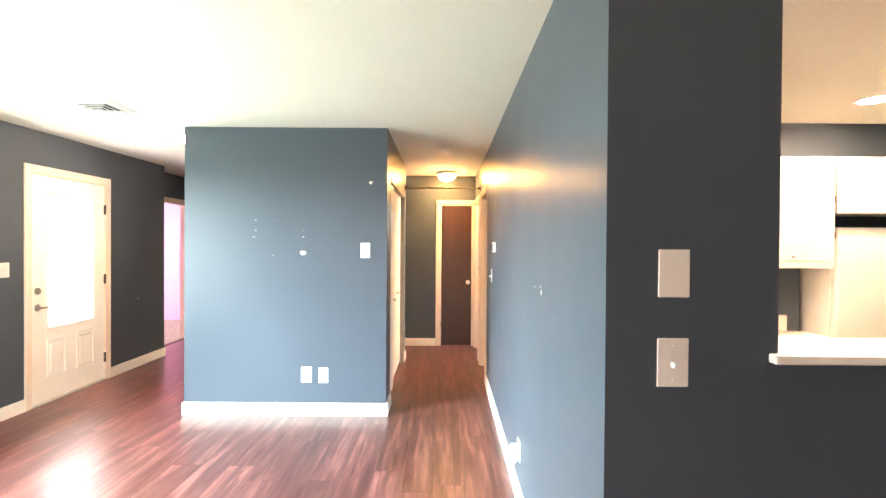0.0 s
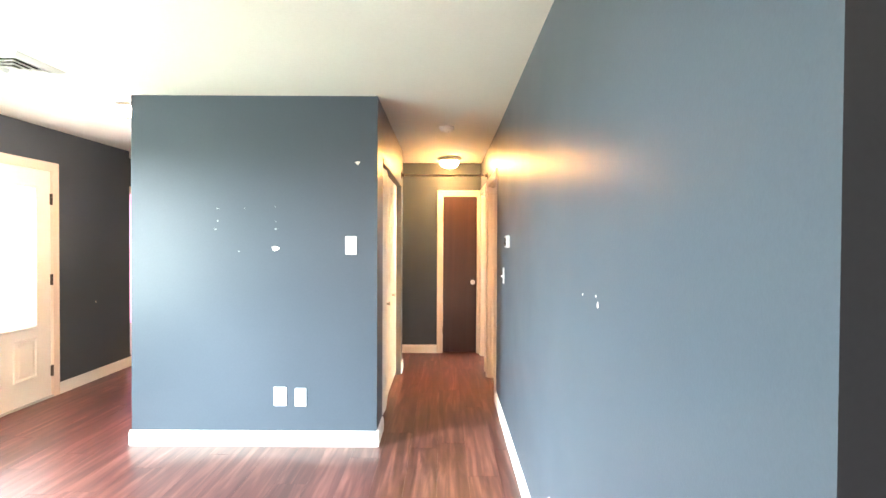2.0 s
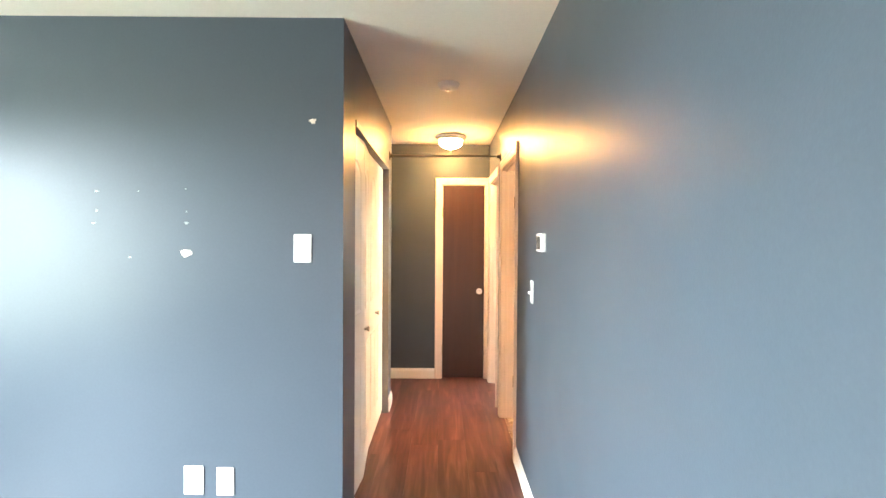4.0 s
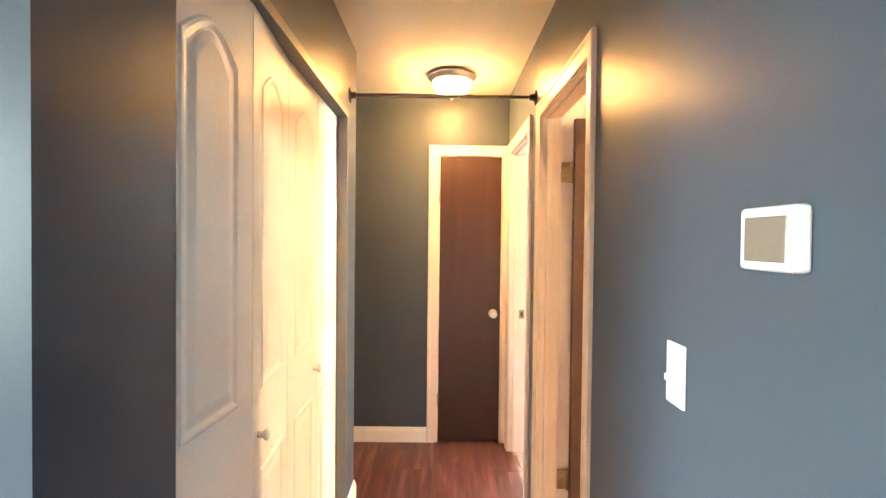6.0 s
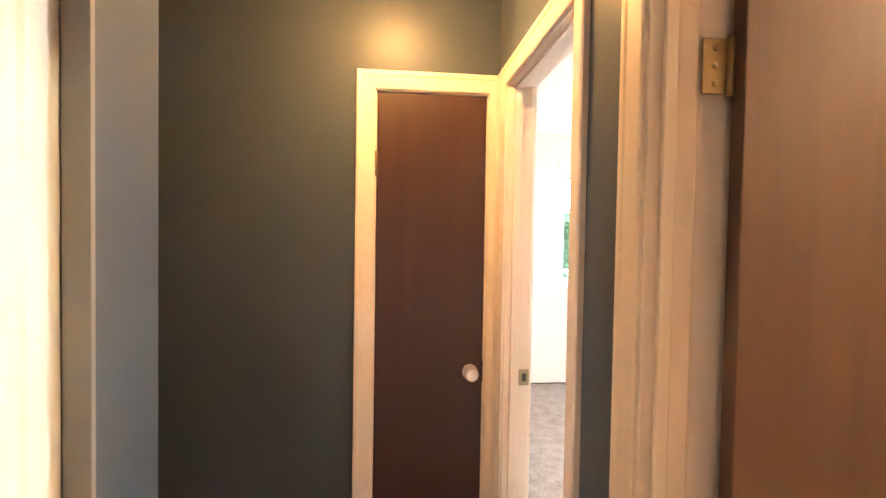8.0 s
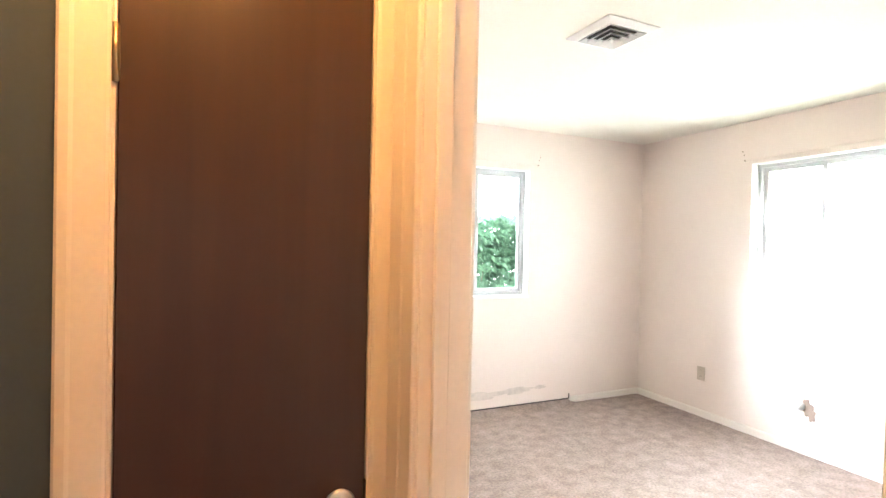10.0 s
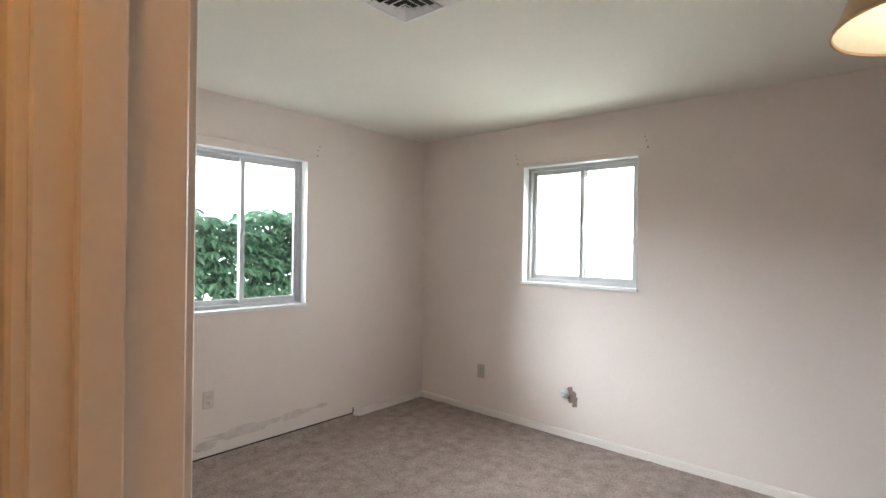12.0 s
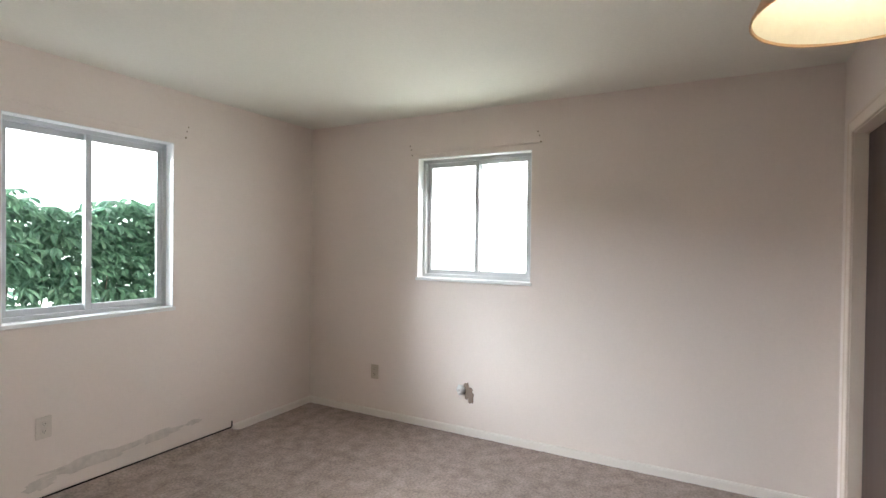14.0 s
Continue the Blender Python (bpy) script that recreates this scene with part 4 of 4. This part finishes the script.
# water stain and loose edge along the foot of the north wall
on_north = lambda s, z, v: (s, NORTH - v, z)
for k, (s, z, w, h) in enumerate([(2.62, 0.150, 0.55, 0.075), (3.02, 0.165, 0.42, 0.060), (3.28, 0.175, 0.12, 0.04), (2.36, 0.115, 0.16, 0.07)]):
    ob = new("water_stain", mesh_of("water_stain", blob(bmesh.new(), on_north, s, z, w, h, 20 + k, 0.0012, 26), M_SCUFF))
    tagged(ob, "grey water stain above the carpet edge", "stain", "stains on the bedroom wall")
gapb = bmesh.new()
box(gapb, W1 + 0.02, 3.592, NORTH - 0.006, NORTH, 0.036, 0.044)
box(gapb, 3.588, 3.596, NORTH - 0.006, NORTH, 0.045, 0.085)
structure("trim_gap", gapb, M_DARK, "dark gap where the baseboard was pulled off", "gap")

# ---------------------------------------------------------------- kitchen beyond the pass-through
structure("kitchen_back_wall", bx(W1, 2.84, 2.82, 2.90, 0, 2.27), M_SLATE, "dark grey kitchen wall above the counter", "wall")
structure("kitchen_niche_wall", bx(2.84, 3.4, 3.32, 3.40, 0, 2.27), M_SLATE, "dark grey wall behind the refrigerator", "wall")
structure("kitchen_soffit", bx(2.84, 3.4, 2.82, 2.90, 2.0, 2.27), M_SLATE, "dark grey soffit above the cabinets", "wall")
led = thing("pass_through_ledge", pose(0, 0, 0), "white painted ledge of the kitchen pass-through", "ledge")
part("board", bx(1.355, 2.95, GY - 0.030, 1.075, 1.158, 1.182, bevel=0.004, seg=2), M_COUNTER, led)

ct = thing("kitchen_counter", pose(0, 0, 0), "white laminate kitchen counter with a short backsplash", "counter")
part("worktop", bx(1.10, 2.865, 1.98, 2.815, 0.872, 0.910, bevel=0.005), M_COUNTER, ct)
part("backsplash", bx(1.10, 2.745, 2.797, 2.818, 0.9105, 1.015, bevel=0.003), M_COUNTER, ct)
part("base_cabinet", bx(1.12, 2.85, 2.03, 2.815, 0.0, 0.872), M_CABINET, ct)


def wall_cabinet(name, x0, x1, y0, y1, z0, z1, doors, knobs, label):
    root = thing(name, pose(x0, y0, z0), label, "cabinet", "kitchen wall cabinets")
    w, d, h = x1 - x0, y1 - y0, z1 - z0
    part("body", bx(0, w, 0.020, d, 0, h), M_CABINET, root)
    for k in range(doors):
        a, b = k * w / doors + 0.002, (k + 1) * w / doors - 0.002
        dr = part("door", bx(a, b, 0.0, 0.019, 0.002, h - 0.002, bevel=0.003), M_CABINET, root)
        part("door_field", bx(a + 0.045, b - 0.045, -0.003, 0.001, 0.045, h - 0.045, bevel=0.0025), M_CABINET, dr)
        if knobs:
            kb = turned("-y", (a + 0.33 * (b - a), 0.0, 0.075), [(0, 0), (0.006, 0), (0.006, 0.012), (0.013, 0.018), (0.013, 0.024), (0, 0.026)], 16)
            part("knob", kb, M_NICKEL, dr, "small round nickel knob")
        for hz in (0.30, 0.62):
            part("hinge", bx(b - 0.004, b + 0.003, -0.006, 0.0, h * hz - 0.02, h * hz + 0.02), M_HINGE, dr)
    return root


wall_cabinet("wall_cabinet", 2.445, 2.834, 2.52, 2.815, 1.332, 2.002, 1, True, "white painted wall cabinet with a small knob")
wall_cabinet("wall_cabinet", 2.842, 3.395, 2.52, 2.815, 1.662, 2.002, 1, False, "short white cabinet above the refrigerator")

fr = thing("refrigerator", pose(2.885, 2.57, 0), "white two-door refrigerator in a niche beside the counter", "refrigerator")
part("body", bx(0, 0.50, 0.05, 0.72, 0.02, 1.575, bevel=0.008, seg=2), M_FRIDGE, fr)
part("fridge_door", bx(0, 0.50, 0.0, 0.048, 0.66, 1.583, bevel=0.014, seg=3), M_FRIDGE, fr)
part("freezer_door", bx(0, 0.50, 0.0, 0.048, 0.10, 0.650, bevel=0.014, seg=3), M_FRIDGE, fr)


def recessed_light(x, y, lens):
    root = thing("recessed_light", pose(x, y, 2.27), "lit recessed ceiling light with a white trim ring", "ceiling light", "recessed kitchen lights")
    part("trim_ring", lathe(bmesh.new(), [(0.068, -0.0005), (0.092, -0.0005), (0.094, -0.004), (0.090, -0.007), (0.070, -0.006), (0.066, -0.002)], seg=32), M_PLATE, root)
    part("lens", lathe(bmesh.new(), [(0.067, -0.003), (0.04, -0.005), (0, -0.006)], seg=32), lens, root, "lit lens")


recessed_light(2.85, 2.28, M_CAN)
# extra light, hidden from view, added to lift the kitchen
recessed_light(1.42, 1.50, M_CAN_FILL)

# ---------------------------------------------------------------- outside
hedge = thing("hedge", pose(2.6, 11.7, -0.16), "dense green leafy hedge outside the bedroom window", "hedge")
rng = random.Random(7)
tv = bmesh.new()
for k in range(26):
    x, y = -2.2 + 4.4 * rng.random() + 0.0, rng.uniform(-0.25, 0.35)
    lean = rng.uniform(-0.25, 0.25)
    hgt = rng.uniform(1.3, 1.9)
    seg = 6
    prev = None
    for i in range(5):
        q = i / 4
        r = 0.016 * (1 - 0.75 * q)
        c = Vector((x + lean * q + 0.03 * math.sin(5 * q + k), y + 0.1 * q * math.sin(k), hgt * q))
        ringv = [tv.verts.new(c + Vector((r * math.cos(a), r * math.sin(a), 0))) for a in (2 * math.pi * j / seg for j in range(seg))]
        if prev:
            for j in range(seg):
                tv.faces.new([prev[j], prev[(j + 1) % seg], ringv[(j + 1) % seg], ringv[j]])
        prev = ringv
part("stems", tv, M_BARK, hedge)
verts, faces = [], []


def leaf(c, size, yaw, pitch, roll):
    m = Matrix.Translation(c) @ Euler((pitch, roll, yaw)).to_matrix().to_4x4() @ Matrix.Diagonal((size, size, size, 1))
    shape = [(0, 0, 0), (0.17, 0.30, 0.05), (0.19, 0.58, 0.0), (0, 1.0, -0.22), (-0.19, 0.58, 0.0), (-0.17, 0.30, 0.05), (0, 0.5, -0.06)]
    b = len(verts)
    verts.extend((m @ Vector(p))[:] for p in shape)
    for i in range(6):
        faces.append((b + 6, b + i, b + (i + 1) % 6))


for k in range(8800):       # fans of drooping leaflets
    x = rng.uniform(-2.6, 2.6)
    top = 1.98 + 0.20 * noise.noise(Vector((x * 1.7, 0.3, 0))) + 0.16 * noise.noise(Vector((x * 5.0, 1.3, 0)))
    z = top * (1 - rng.random() ** 1.2)
    bulge = 0.32 + 0.18 * noise.noise(Vector((x * 1.8, z * 2.4, 4)))
    if noise.noise(Vector((x * 2.6, z * 2.6, 9))) < -0.40 and z < 1.05:
        continue
    y = rng.uniform(-bulge, bulge)
    size, yaw, droop, tilt = rng.uniform(0.10, 0.17), rng.uniform(2.1, 4.2), rng.uniform(-0.55, 0.05), rng.uniform(-0.35, 0.35)
    for j, (turn, length) in enumerate(((-1.25, 0.62), (-0.62, 0.88), (0.0, 1.0), (0.62, 0.88), (1.25, 0.62))):
        leaf((x, y, z), size * length * rng.uniform(0.9, 1.1), yaw + turn + rng.uniform(-0.1, 0.1), droop - 0.16 * abs(turn) + rng.uniform(-0.1, 0.1), tilt + 0.25 * turn)
me = bpy.data.meshes.new("leaves")
me.from_pydata(verts, [], faces)
me.materials.append(M_LEAF)
lv_ob = new("leaves", me)
lv_ob.parent = hedge
tagged(lv_ob, "many pointed green leaves", kind="stuff")

bk = bmesh.new()
box(bk, -14, 20, 19.0, 19.1, -0.15, 14)
structure("backdrop_north", bk, M_OVERCAST, "bright overcast sky beyond the hedge", "sky")
bk = bmesh.new()
box(bk, 10.0, 10.1, -4, 18.5, -0.15, 12)
structure("backdrop_east", bk, M_OVERCAST, "bright overcast sky beyond the small window", "sky")

# ---------------------------------------------------------------- laminate planks
def plank_mesh(w, l):
    bm = bmesh.new()
    box(bm, -w / 2, w / 2, -l / 2, l / 2, -0.009, 0.0)
    top = max(bm.faces, key=lambda f: f.calc_center_median().z)
    bmesh.ops.bevel(bm, geom=list(top.edges), offset=0.0005, segments=1, affect="EDGES")
    return mesh_of("plank", bm, M_PLANK)


fl = structure("floor_laminate", bx(-3.39, W0 + 0.05, -3.0, 9.1, -0.0115, -0.0095), M_UNDER, "dark cherry-red laminate plank floor", "floor")
PW, PL = 0.192, 1.285
rng = random.Random(3)
cache = {}
x = -3.39
while x < W0 + 0.05 - 0.01:
    w = min(PW, W0 + 0.05 - x)
    y = -3.0 - rng.random() * PL
    while y < 9.1:
        y0, y1 = max(y, -3.0), min(y + PL, 9.1 if x < -2.3 else END + 0.06)
        y += PL
        if y1 - y0 < 0.05:
            continue
        xm, ym = x + w / 2, 0.5 * (y0 + y1)
        if BX0 + 0.12 < x and x + w < BX1 - 0.12 and y0 > BY0 + 0.15 and y1 < BY1 - 0.15:
            continue
        if x + w < WEST - 0.05 and y1 < 6.0:
            continue
        key = (round(w, 3), round(y1 - y0, 3))
        if key not in cache:
            cache[key] = plank_mesh(w - 0.0003, y1 - y0 - 0.0003)
        ob = new("plank", cache[key])
        ob.location = (xm, ym, 0)
        ob.parent = fl
    x += PW
structure("floor_living_side", bx(W0 + 0.051, 3.4, -3.0, 0.94, -0.0115, 0.0), M_PLANK, "dark cherry-red laminate beside the kitchen wall", "floor")
